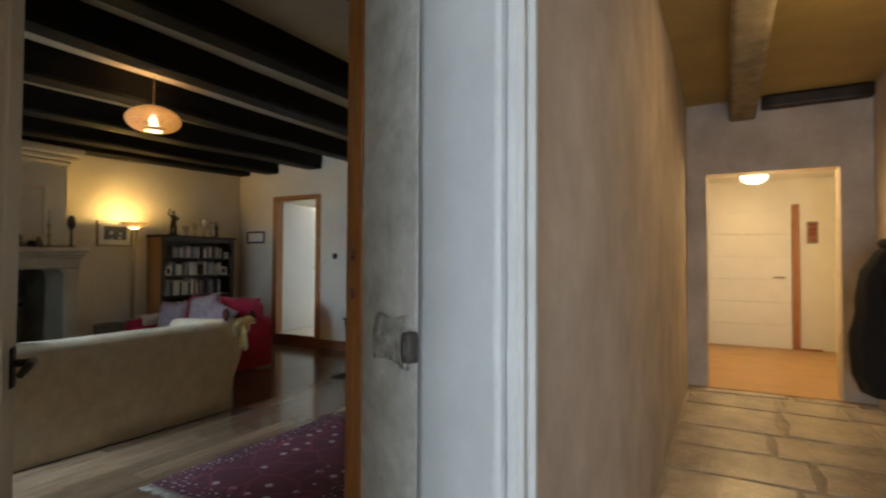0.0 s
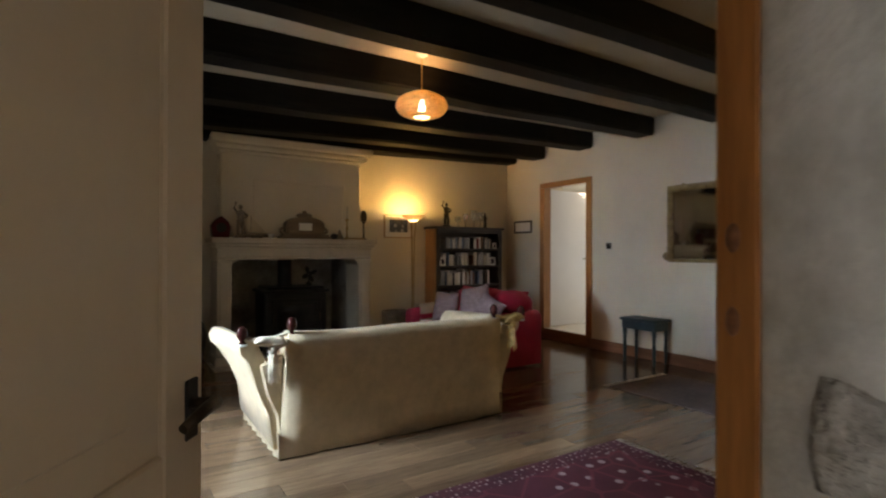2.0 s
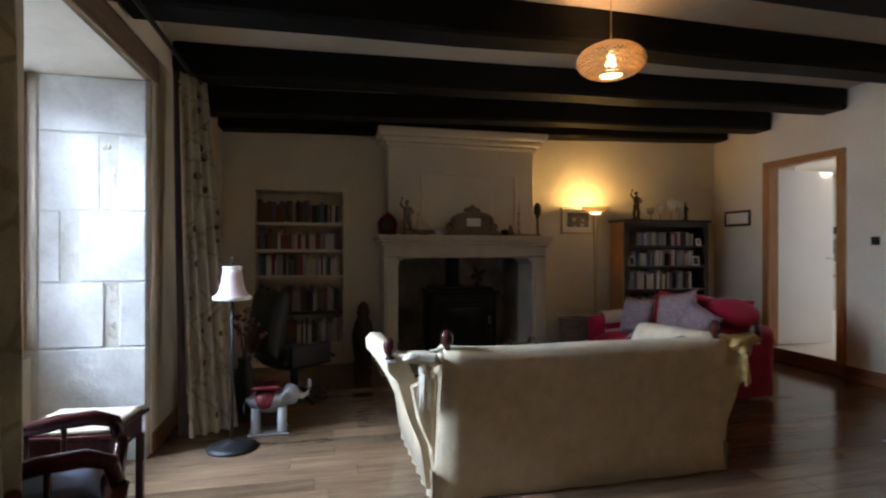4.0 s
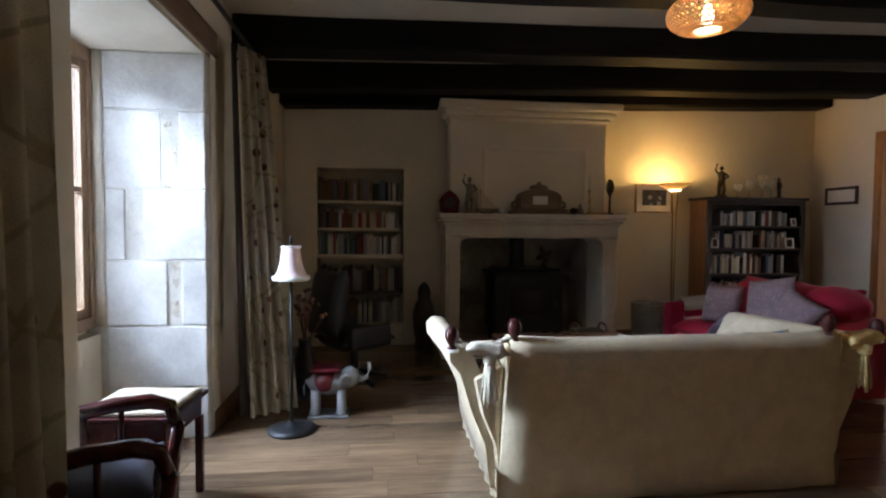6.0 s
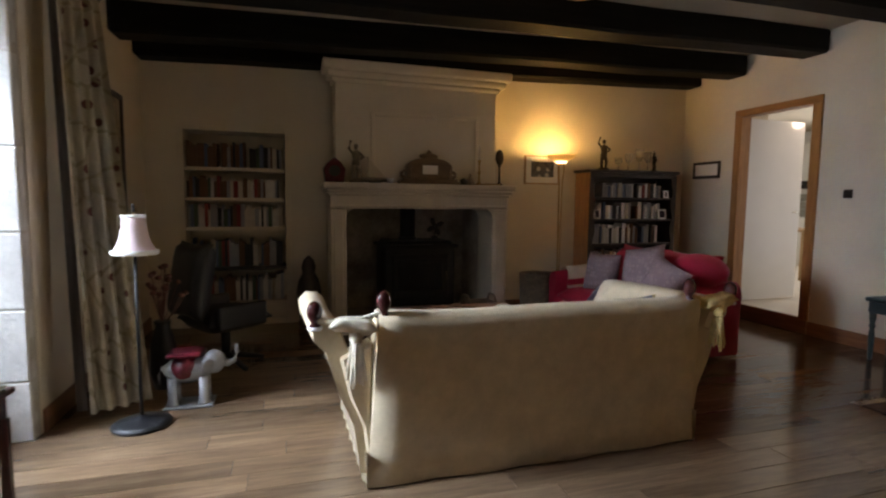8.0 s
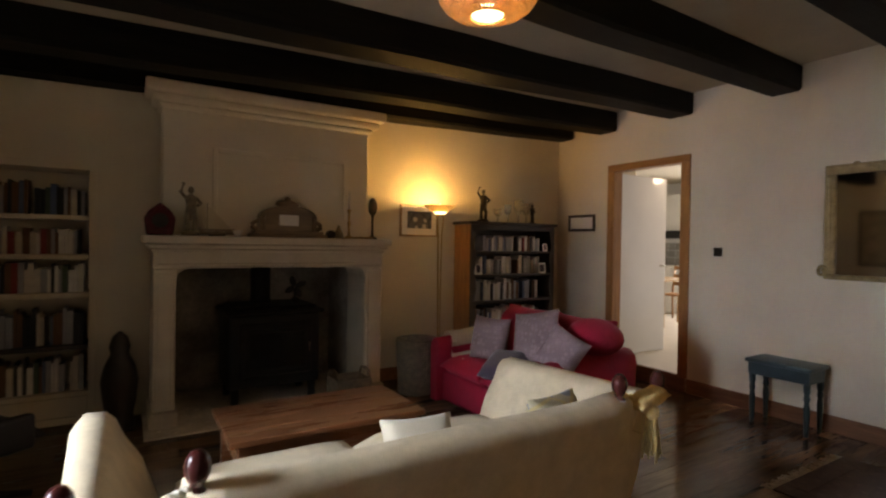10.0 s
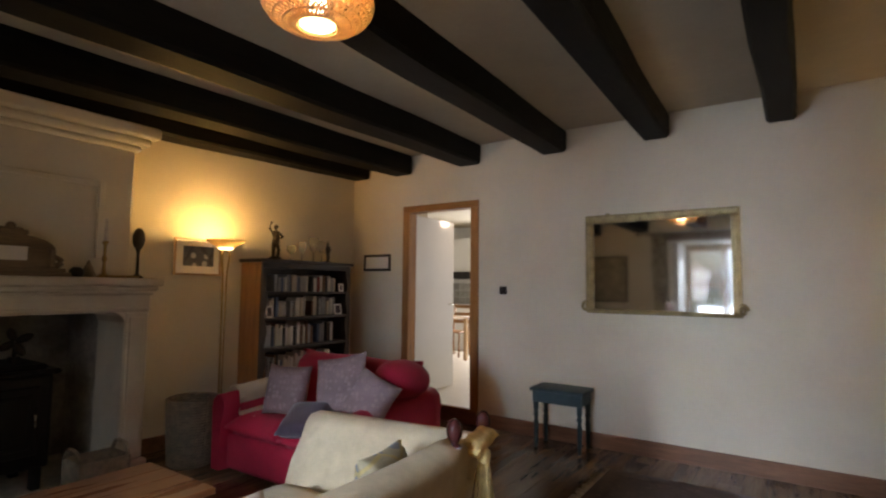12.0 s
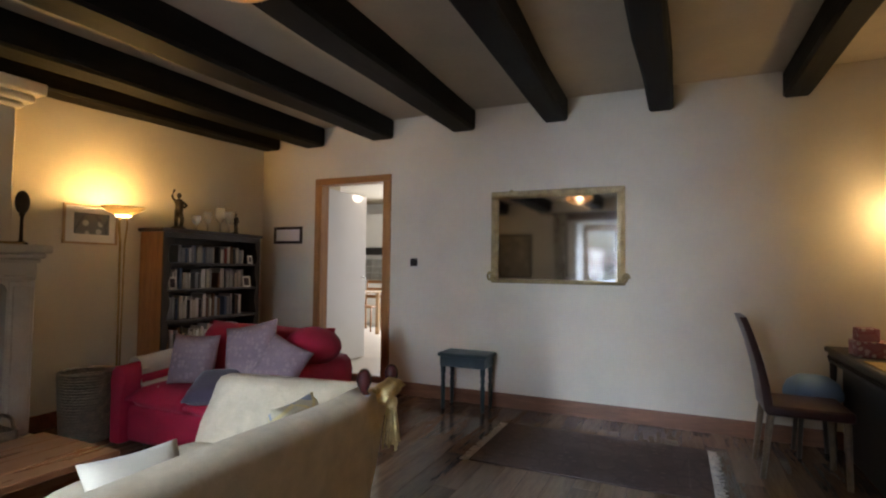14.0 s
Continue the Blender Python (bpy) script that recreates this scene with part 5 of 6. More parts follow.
# ---------------------------------------------------------------- stool by the mirror wall
st = thing("stool", pose(-6.315, 7.015, 0), "dark teal painted wooden stool with turned legs", "stool")
part("top", join(box(-0.245, 0.245, -0.155, 0.155, 0.495, 0.53, 0.012, 2), box(-0.225, 0.225, -0.135, 0.135, 0.40, 0.494, 0.004)), M_TEAL, st)
for x in (-0.20, 0.20):
    for y in (-0.11, 0.11):
        part("leg", moved(lathe([(0.014, 0), (0.018, 0.04), (0.022, 0.22), (0.015, 0.26), (0.024, 0.29), (0.016, 0.32), (0.024, 0.34), (0.024, 0.41)], 12), pose(x, y, 0)), M_TEAL, st)

# ---------------------------------------------------------------- coffee table
ct = placed("coffee_table", (-7.25, 3.52, 0), "low chestnut wooden coffee table with a plank top", "coffee table")
for k in range(4):
    xa = -7.575 + k * 0.1575
    part("plank", box(xa, xa + 0.155, 2.94, 4.05, 0.392, 0.425, 0.004), M_TABLEWOOD, ct)
part("apron", join(box(-7.53, -6.99, 2.99, 3.015, 0.27, 0.391), box(-7.53, -6.99, 3.975, 4.0, 0.27, 0.391), box(-7.53, -7.505, 3.015, 3.975, 0.27, 0.391), box(-7.015, -6.99, 3.015, 3.975, 0.27, 0.391)), M_TABLEWOOD, ct)
for x in (-7.50, -7.02):
    for y in (3.02, 3.97):
        part("leg", box(x - 0.035, x + 0.035, y - 0.035, y + 0.035, 0.0, 0.391, 0.006), M_TABLEWOOD, ct)
part("shelf", box(-7.47, -7.05, 3.06, 3.93, 0.10, 0.12, 0.003), M_TABLEWOOD, ct)

# ---------------------------------------------------------------- wicker basket
wb = placed("laundry_basket", (-8.585, 4.89, 0), "round greyed wicker basket beside the fireplace", "basket")
BX, BY = -8.585, 4.89
hoops = []
for j in range(23):
    z = 0.02 + j * 0.021
    r = 0.165 + 0.022 * (j / 22)
    pts = []
    for q in range(61):
        th = 2 * math.pi * q / 60
        rr = r + 0.005 * (1 if (q + j) % 2 else -1)
        pts.append((BX + rr * math.cos(th), BY + rr * math.sin(th), z))
    hoops.append(tube(pts, 0.0115, 5))
part("weave", join(*hoops), M_WICKER, wb)
part("rim", tube([(BX + 0.190 * math.cos(2 * math.pi * q / 32), BY + 0.190 * math.sin(2 * math.pi * q / 32), 0.505) for q in range(33)], 0.014, 8), M_WICKER, wb)
part("bottom", moved(lathe([(0.16, 0.0), (0.16, 0.02)], 24), pose(BX, BY, 0.0)), M_WICKER, wb)
for q in range(30):
    th = 2 * math.pi * q / 30
    part("stake", tube([(BX + 0.165 * math.cos(th), BY + 0.165 * math.sin(th), 0.01), (BX + 0.188 * math.cos(th), BY + 0.188 * math.sin(th), 0.50)], 0.005, 5), M_WICKER, wb)

# ---------------------------------------------------------------- bell-shade lamp, elephant, swivel chair
bl = placed("floor_lamp", (-6.74, 1.47, 0), "small black floor lamp with a pale pink bell shade", "floor lamp")
bx, by = -6.72, 1.46
part("base", moved(lathe([(0.15, 0), (0.155, 0.015), (0.12, 0.03), (0.03, 0.045), (0.015, 0.06)], 28), pose(bx, by, 0)), M_IRON, bl)
part("pole", tube([(bx, by, 0.05), (bx, by, 1.02)], 0.010), M_IRON, bl)
prof = [(0.115, 0.0), (0.107, 0.008), (0.085, 0.04), (0.070, 0.09), (0.060, 0.15), (0.056, 0.195), (0.053, 0.195), (0.057, 0.15), (0.067, 0.09), (0.082, 0.04), (0.104, 0.005)]
shd = part("shade", moved(lathe(prof, 32, False), pose(bx, by, 0.985)), M_PINK, bl, "pale pink silk bell shade")
part("trim", moved(lathe([(0.114, -0.014), (0.121, 0.0), (0.114, 0.014)], 32, False), pose(bx, by, 0.985)), M_WHITE, shd, "white braid trim")
part("trim", moved(lathe([(0.06, 0.19), (0.066, 0.197), (0.06, 0.203)], 32, False), pose(bx, by, 0.985)), M_WHITE, shd, "white braid trim")
part("harp", join(tube([(bx, by, 1.02), (bx, by, 1.205)], 0.004), tube([(bx - 0.06, by, 1.18), (bx + 0.06, by, 1.18)], 0.003)), M_BRASS, bl)
part("finial", moved(lathe([(0.006, 0), (0.014, 0.01), (0.007, 0.022), (0.011, 0.034), (0.003, 0.052)], 12), pose(bx, by, 1.20)), M_DARKMETAL, bl)

el = placed("elephant_stand", (-6.98, 1.72, 0), "silver-grey ceramic elephant stand with a maroon saddle cloth", "ornament")
ex, ey = -6.98, 1.68
part("body", join(moved(blob(0.085, 0.145, 0.085, 3, 0.06, 1.0), pose(ex, ey - 0.02, 0.225)),
                  moved(blob(0.062, 0.068, 0.075, 3), pose(ex, ey + 0.13, 0.262)),
                  tube([(ex, ey + 0.17, 0.265), (ex, ey + 0.215, 0.245), (ex, ey + 0.25, 0.262), (ex, ey + 0.268, 0.315), (ex, ey + 0.262, 0.365)], [0.034, 0.024, 0.018, 0.014, 0.010]),
                  moved(blob(0.012, 0.040, 0.055, 2), pose(ex + 0.065, ey + 0.10, 0.255, 0, 15, 20)), moved(blob(0.012, 0.040, 0.055, 2), pose(ex - 0.065, ey + 0.10, 0.255, 0, -15, -20)),
                  tube([(ex, ey - 0.16, 0.25), (ex, ey - 0.185, 0.20), (ex, ey - 0.18, 0.14)], [0.012, 0.009, 0.006])), M_SILVER, el)
for dx in (-0.045, 0.045):
    for dy in (-0.10, 0.075):
        part("leg", moved(lathe([(0.036, 0), (0.036, 0.015), (0.029, 0.03), (0.031, 0.17)], 14), pose(ex + dx, ey + dy, 0.018)), M_SILVER, el)
part("base", box(ex - 0.09, ex + 0.09, ey - 0.15, ey + 0.13, 0, 0.018, 0.006), M_SILVER, el)
part("saddle", join(moved(blob(0.094, 0.10, 0.088, 3), pose(ex, ey - 0.03, 0.236)), box(ex - 0.09, ex + 0.09, ey - 0.13, ey + 0.07, 0.315, 0.345, 0.012)), M_MAROON, el, "maroon glazed saddle cloth and seat")

sc = thing("swivel_chair", pose(-7.75, 1.80, 0, 0, 0, 35), "black leather swivel armchair with a high back", "chair")
part("seat", moved(pillow(0.48, 0.50, 0.16, 10, 0.25), pose(0, 0, 0.38)), M_BLACK, sc)
part("backrest", moved(pillow(0.44, 0.56, 0.17, 12, 0.3, 0.03, 2.0), pose(-0.02, -0.24, 0.69, 80, 0, 0)), M_BLACK, sc)
for x in (-0.26, 0.26):
    part("arm", moved(box(-0.03, 0.03, -0.20, 0.18, 0.34, 0.52, 0.025, 3), pose(x, 0, 0)), M_BLACK, sc)
part("column", moved(lathe([(0.035, 0.06), (0.035, 0.32)], 14), pose(0, 0, 0)), M_IRON, sc)
for k in range(5):
    a = k * 2 * math.pi / 5
    part("foot", tube([(0.03 * math.cos(a), 0.03 * math.sin(a), 0.09), (0.28 * math.cos(a), 0.28 * math.sin(a), 0.025)], [0.025, 0.018]), M_IRON, sc)

# dried flowers behind the lamp
df = placed("dried_flowers", (-7.35, 1.45, 0), "dried brown flowers in a tall dark vase", "flowers")
part("vase", moved(lathe([(0.06, 0), (0.09, 0.12), (0.08, 0.30), (0.045, 0.42), (0.055, 0.46)], 20), pose(-7.35, 1.45, 0)), M_DARKMETAL, df)
rg = random.Random(8)
for k in range(22):
    a, t = rg.uniform(0, 6.28), rg.uniform(0.03, 0.16)
    h = rg.uniform(0.62, 0.84)
    tip = (-7.35 + t * math.cos(a), 1.45 + t * math.sin(a), h)
    part("stem", tube([(-7.35, 1.45, 0.42), ((tip[0] - 7.35) / 2, (tip[1] + 1.45) / 2, h * 0.8), tip], 0.003, 4), M_DRIED, df)
    part("flower_head", moved(blob(0.022, 0.022, 0.018, 1, 0.5, k, 4.0), pose(*tip)), M_DRIED, df)

# carved post beside the fireplace
solid("wooden_figure", moved(join(lathe([(0.10, 0), (0.11, 0.06), (0.09, 0.10), (0.11, 0.22), (0.125, 0.36), (0.10, 0.48), (0.06, 0.56), (0.07, 0.62), (0.05, 0.69), (0.012, 0.73)], 20)), pose(0, 0, 0)), M_DARKWOOD,
      "dark carved wooden figure standing by the fireplace", "statue", "", "", pose(-8.82, 2.47, 0))

# ---------------------------------------------------------------- things on the mantel
ZM = 1.4585
lan = placed("lantern", (-8.72, 2.72, ZM), "dark red wooden lantern-shaped clock on the mantel", "clock")
part("case", prism([(2.63, ZM), (2.81, ZM), (2.825, ZM + 0.13), (2.79, ZM + 0.19), (2.72, ZM + 0.245), (2.65, ZM + 0.19), (2.615, ZM + 0.13)], "x", -8.80, -8.66, 0.008), M_MAROON, lan)
part("dial", moved(lathe([(0.055, 0), (0.055, 0.006)], 20), pose(-8.659, 2.72, ZM + 0.11, 0, 90, 0)), M_DARKMETAL, lan)


def candlestick(y, h, material, lab, x=-8.70):
    c = placed("candlestick", (x, y, ZM), lab, "candlestick")
    part("stick", moved(lathe([(0.042, 0), (0.044, 0.012), (0.014, 0.03), (0.010, h * 0.25), (0.018, h * 0.32), (0.009, h * 0.38), (0.011, h * 0.55), (0.024, h * 0.6), (0.012, h * 0.62)], 16), pose(x, y, ZM)), material, c)
    part("candle", moved(lathe([(0.011, 0), (0.010, h * 0.38)], 12), pose(x, y, ZM + h * 0.62)), M_FRINGE, c, "ivory candle")


figure("statuette", -8.70, 2.93, ZM, 0.42, M_WICKER, "tall slim brown figurine on the mantel", 0)
candlestick(4.23, 0.43, M_BRASS, "brass candlestick with an ivory candle on the mantel")
ship = placed("model_boat", (-8.72, 3.09, ZM), "small brown model sailing boat on the mantel", "model boat")
part("hull", loft([[(-8.72 + w * px, 2.99 + u * 0.27, ZM + 0.012 + pz) for px, pz in ((-1, 0.045), (-0.7, 0.0), (0.7, 0.0), (1, 0.045))] for u, w in ((0, 0.012), (0.25, 0.04), (0.6, 0.045), (1.0, 0.012))]), M_WICKER, ship)
part("sail", prism([(3.02, ZM + 0.06), (3.23, ZM + 0.06), (3.06, ZM + 0.24)], "x", -8.723, -8.717), M_CREAMDARK, ship)
part("mast", tube([(-8.72, 3.05, ZM + 0.03), (-8.72, 3.05, ZM + 0.26)], 0.004), M_WICKER, ship)
part("stand", box(-8.75, -8.69, 3.06, 3.18, ZM, ZM + 0.014, 0.003), M_DARKWOOD, ship)
based("small_dish", moved(lathe([(0.02, 0), (0.025, 0.008), (0.045, 0.05), (0.041, 0.05), (0.018, 0.012)], 18), pose(-8.68, 3.27, ZM)), M_PORC, (-8.68, 3.27, ZM), "small white dish on the mantel", "dish")
ck = placed("mantel_clock", (-8.72, 3.66, ZM), "curved wooden mantel clock with a pale dial", "clock")
M_CLOCK = wood("dull_brown_clock_case", (0.13, 0.085, 0.045), (0.22, 0.15, 0.085), 0.45, (9, 1.0, 9))
part("plinth", join(box(-8.81, -8.645, 3.37, 4.01, ZM, ZM + 0.03, 0.006), box(-8.80, -8.655, 3.40, 3.98, ZM + 0.03, ZM + 0.055, 0.006)), M_CLOCK, ck)
arc = [(3.44, ZM + 0.055), (3.92, ZM + 0.055)]
for k in range(15):
    a = math.pi * k / 14
    arc.append((3.68 + 0.24 * math.cos(a), ZM + 0.17 + 0.10 * math.sin(a)))
part("case", prism(arc, "x", -8.79, -8.665, 0.005), M_CLOCK, ck)
for y, sg in ((3.47, -1), (3.89, 1)):
    part("column", moved(lathe([(0.018, 0), (0.020, 0.01), (0.012, 0.02), (0.013, 0.10), (0.020, 0.115), (0.022, 0.125)], 12), pose(-8.655, y, ZM + 0.056)), M_CLOCK, ck)
    part("volute", tube([(-8.72, y + sg * (0.02 + 0.075 * math.sin(q * 0.4) * (1 - q * 0.04)), ZM + 0.06 + 0.011 * q) for q in range(12)], [0.022 - 0.001 * q for q in range(12)], 8), M_CLOCK, ck, "carved scroll")
part("crest", join(moved(blob(0.04, 0.10, 0.032, 3, 0.3, 3, 5.0), pose(-8.72, 3.68, ZM + 0.285)), moved(blob(0.03, 0.03, 0.035, 2), pose(-8.72, 3.68, ZM + 0.315))), M_CLOCK, ck)
part("dial", box(-8.664, -8.658, 3.60, 3.76, ZM + 0.10, ZM + 0.19, 0.002), M_PAPER, ck, "pale rectangular dial")
based("dark_jar", moved(lathe([(0.03, 0), (0.045, 0.02), (0.045, 0.05), (0.02, 0.07)], 16), pose(-8.68, 4.05, ZM)), M_DARKMETAL, (-8.68, 4.05, ZM), "small round dark jar on the mantel", "jar")
based("brass_tray", moved(lathe([(0.06, 0), (0.09, 0.012), (0.092, 0.016), (0.06, 0.006)], 20), pose(-8.66, 4.34, ZM) @ Matrix.Diagonal((0.8, 1.4, 1, 1))), M_BRASS, (-8.66, 4.34, ZM), "low brass tray on the mantel", "tray")
ov = placed("ornament", (-8.70, 4.46, ZM), "tall bronze ornament with an oval head on the mantel", "ornament")
part("stem", moved(lathe([(0.04, 0), (0.042, 0.012), (0.012, 0.03), (0.010, 0.19), (0.02, 0.22)], 16), pose(-8.70, 4.46, ZM + 0.0)), M_BRONZE, ov)
part("oval", moved(blob(0.02, 0.048, 0.085, 3), pose(-8.70, 4.46, ZM + 0.30)), M_BRONZE, ov)
based("small_pyramid", moved(lathe([(0.055, 0), (0.05, 0.02), (0.006, 0.12)], 4), pose(-8.70, 4.13, ZM)), M_WICKER, (-8.70, 4.13, ZM), "small brown pyramid ornament on the mantel", "ornament")

# ---------------------------------------------------------------- book recess
ns = placed("recess_shelves", (XF - 0.16, 1.79, 0.05), "cream painted shelves built into a wall recess", "shelves", kind="structure")
for z, m in ((1.60, M_PLASTER), (1.30, M_PLASTER), (1.005, M_PLASTER), (0.60, M_DARKWOOD), (0.24, M_PLASTER)):
    part("shelf", box(XF - 0.318, XF - 0.012, 1.322, 2.258, z - 0.035, z, 0.003), m, ns)
part("cupboard", box(XF - 0.05, XF - 0.02, 1.325, 2.255, 0.055, 0.20, 0.003), M_PLASTER, ns)
for nm, b in (("surround", (1.27, 1.32, 0.0, 2.0)), ("surround", (2.26, 2.31, 0.0, 2.0)), ("surround", (1.32, 2.26, 1.95, 2.0))):
    part(nm, box(XF + 0.0005, XF + 0.014, b[0], b[1], b[2], b[3], 0.003), M_PLASTER, ns)
rng = random.Random(23)
for z, hm, ws in ((1.60, 0.26, (2, 2, 1, 4, 1, 3, 1, 1)), (1.30, 0.22, (2, 3, 1, 4, 1, 2, 1, 2)), (1.005, 0.24, (3, 3, 1, 3, 1, 2, 1, 3)), (0.60, 0.30, (3, 2, 1, 3, 1, 2, 1, 2)), (0.24, 0.28, (2, 2, 1, 3, 2, 3, 2, 2))):
    book_row("books in the wall recess", XF - 0.06, 1.33, 2.24, z + 0.0005, hm, 0.19, rng, ws)

# ---------------------------------------------------------------- side table and armchair in the window bay
tb = thing("side_table", pose(-5.82, 0.965, -0.055, 0, 0, -4) @ Matrix.Diagonal((0.72, 0.86, 1, 1)), "mahogany side table with a pale folded cloth on top", "side table")
part("top", box(-0.28, 0.28, -0.24, 0.24, 0.535, 0.56, 0.006), M_MAHOG, tb)
part("apron", box(-0.25, 0.25, -0.21, 0.21, 0.44, 0.534, 0.004), M_MAHOG, tb)
for x in (-0.235, 0.235):
    for y in (-0.20, 0.20):
        part("leg", box(x - 0.02, x + 0.02, y - 0.02, y + 0.02, 0.055, 0.439, 0.004), M_MAHOG, tb)
nap = rough_up(box(-0.24, 0.26, -0.22, 0.22, 0.0, 0.010), 8, 0.003, 9.0, 3.0)
solid("table_cloth", nap, mat("pale_straw_cloth", (0.42, 0.34, 0.24), 0.9, var=0.08, scale=6, fine=150, bmp=0.2), "pale straw-coloured cloth on the side table", "cloth", "", "", pose(-5.82, 0.965, 0.509, 0, 0, -4) @ Matrix.Diagonal((0.72, 0.86, 1, 1)))
ac = thing("armchair", pose(-5.21, 0.99, 0, 0, 0, 18), "mahogany open armchair with curved arms and a slate blue seat", "armchair")
part("seat_frame", box(-0.23, 0.23, -0.27, 0.27, 0.33, 0.39, 0.008), M_MAHOG, ac)
part("seat_cushion", moved(pillow(0.45, 0.54, 0.12, 10, 0.25), pose(0, 0.0, 0.44)), M_DENIM, ac, "slate blue seat cushion")
for x in (-0.24, 0.24):
    part("arm", tube([(x, -0.30, 0.555), (x, -0.10, 0.585), (x, 0.10, 0.612), (x, 0.22, 0.612), (x, 0.29, 0.585), (x, 0.315, 0.50)], [0.024, 0.028, 0.030, 0.030, 0.028, 0.024], 10), M_MAHOG, ac)
    part("front_leg", tube([(x, 0.32, 0.51), (x, 0.29, 0.30), (x, 0.30, 0.0)], [0.026, 0.028, 0.020], 10), M_MAHOG, ac)
    part("back_leg", tube([(x * 0.95, -0.42, 0.98), (x * 0.95, -0.32, 0.60), (x * 0.95, -0.27, 0.36), (x * 0.95, -0.36, 0.0)], [0.022, 0.025, 0.026, 0.020], 10), M_MAHOG, ac)
    for yy in (-0.12, 0.0, 0.12):
        part("spindle", tube([(x, yy, 0.39), (x, yy, 0.59)], 0.011, 8), M_MAHOG, ac)
for zz in (0.60, 0.75, 0.90):
    yb = -0.32 - (zz - 0.6) * 0.26
    part("back_slat", box(-0.215, 0.215, yb - 0.012, yb + 0.012, zz, zz + 0.06, 0.006), M_MAHOG, ac)
solid("cushion", pillow(0.40, 0.40, 0.14, 12, 0.45, 0.03, 9.0), M_TAPESTRY, "red tapestry cushion in the wooden armchair", "cushion", "", "", pose(-5.15, 0.83, 0.62, 62, 0, 18))

# ---------------------------------------------------------------- dining corner
dc = thing("dining_chair", pose(-3.74, 6.50, 0, 0, 0, -90), "brown leather high-back dining chair with dull wooden legs", "chair")
part("seat", box(-0.22, 0.22, -0.22, 0.25, 0.41, 0.475, 0.022, 3), M_LEATHER, dc)
back_s = []
for k in range(11):
    u = k / 10
    z = 0.43 + 0.60 * u
    y = -0.20 - 0.05 * u - 0.09 * u * u
    th = 0.045 - 0.012 * u
    w = 0.215 - 0.02 * u
    back_s.append([(-w, y - th / 2, z), (-w * 0.9, y - th * 0.62, z), (w * 0.9, y - th * 0.62, z), (w, y - th / 2, z), (w, y + th / 2, z), (w * 0.9, y + th * 0.62, z), (-w * 0.9, y + th * 0.62, z), (-w, y + th / 2, z)])
part("backrest", loft(back_s), M_LEATHER, dc)
for x in (-0.19, 0.19):
    part("leg", tube([(x, 0.21, 0.42), (x, 0.22, 0.0)], [0.022, 0.017], 8), M_CLOCK, dc, "dull brown wooden leg")
    part("leg", tube([(x, -0.19, 0.42), (x, -0.24, 0.0)], [0.022, 0.017], 8), M_CLOCK, dc, "dull brown wooden leg")
dt = placed("dining_table", (-2.99, 6.55, 0), "dark wooden dining table with a carved edge", "table")
part("tabletop", join(box(-3.46, -2.86, 5.75, 7.17, 0.735, 0.775, 0.008), box(-3.44, -2.88, 5.77, 7.15, 0.66, 0.734, 0.004)), M_DARKWOOD, dt)
for k in range(30):
    part("carving", moved(blob(0.008, 0.018, 0.020, 1), pose(-3.444, 5.80 + k * 0.0455, 0.70)), M_DARKWOOD, dt)
for x in (-3.41, -2.885):
    for y in (5.80, 7.145):
        part("leg", moved(lathe([(0.018, 0), (0.020, 0.05), (0.014, 0.12), (0.023, 0.35), (0.015, 0.5), (0.023, 0.56), (0.023, 0.66)], 14), pose(x, y, 0)), M_DARKWOOD, dt)
M_PINKBOX = patterned("pink_patterned_card", (0.52, 0.22, 0.24), (0.72, 0.58, 0.55), (0.42, 0.12, 0.14), 22, 0.7, 0.35)
based("gift_box", box(-3.40, -3.20, 6.60, 6.80, 0.7755, 0.88, 0.004), M_PINKBOX, (-3.30, 6.70, 0.7755), "pink patterned cardboard box on the dining table", "box")
based("gift_box", box(-3.385, -3.27, 6.63, 6.76, 0.8805, 0.965, 0.004), M_PINKBOX, (-3.33, 6.70, 0.8805), "small pink patterned box on top of another", "box")
based("gift_bag", rough_up(box(-3.22, -3.05, 6.42, 6.56, 0.7755, 0.90), 4, 0.006, 9.0), M_PINKBOX, (-3.13, 6.5, 0.7755), "crumpled pink patterned bag on the dining table", "bag")
based("place_mat", box(-3.42, -3.08, 6.05, 6.40, 0.7755, 0.782, 0.002), mat("straw_mat", (0.55, 0.38, 0.16), 0.8, var=0.2, scale=20, fine=90, bmp=0.3), (-3.25, 6.2, 0.7755), "golden straw place mat on the dining table", "place mat")
tub = placed("stool", (-3.58, 6.95, 0), "dark round stool with a pale blue domed seat", "stool")
part("seat", moved(lathe([(0.15, 0.40), (0.185, 0.43), (0.185, 0.47), (0.16, 0.53), (0.10, 0.575), (0.01, 0.59)], 28), pose(-3.58, 6.95, 0)), M_BALL, tub, "pale blue padded seat")
for k in range(4):
    a = math.pi / 4 + k * math.pi / 2
    part("leg", tube([(-3.58 + 0.11 * math.cos(a), 6.95 + 0.11 * math.sin(a), 0.41), (-3.58 + 0.15 * math.cos(a), 6.95 + 0.15 * math.sin(a), 0.0)], 0.016), M_DARKWOOD, tub)
part("panel", box(-3.36, -2.90, 5.90, 7.12, 0.0, 0.658, 0.006), M_DARKWOOD, dt, "closed dark panel under the table")
wl = placed("wall_lamp", (-2.93, YN, 1.80), "lit wall lamp with a white glass shade", "wall lamp")
part("plate", box(-2.97, -2.89, YN - 0.02, YN - 0.001, 1.74, 1.84, 0.006), M_BRASS, wl)
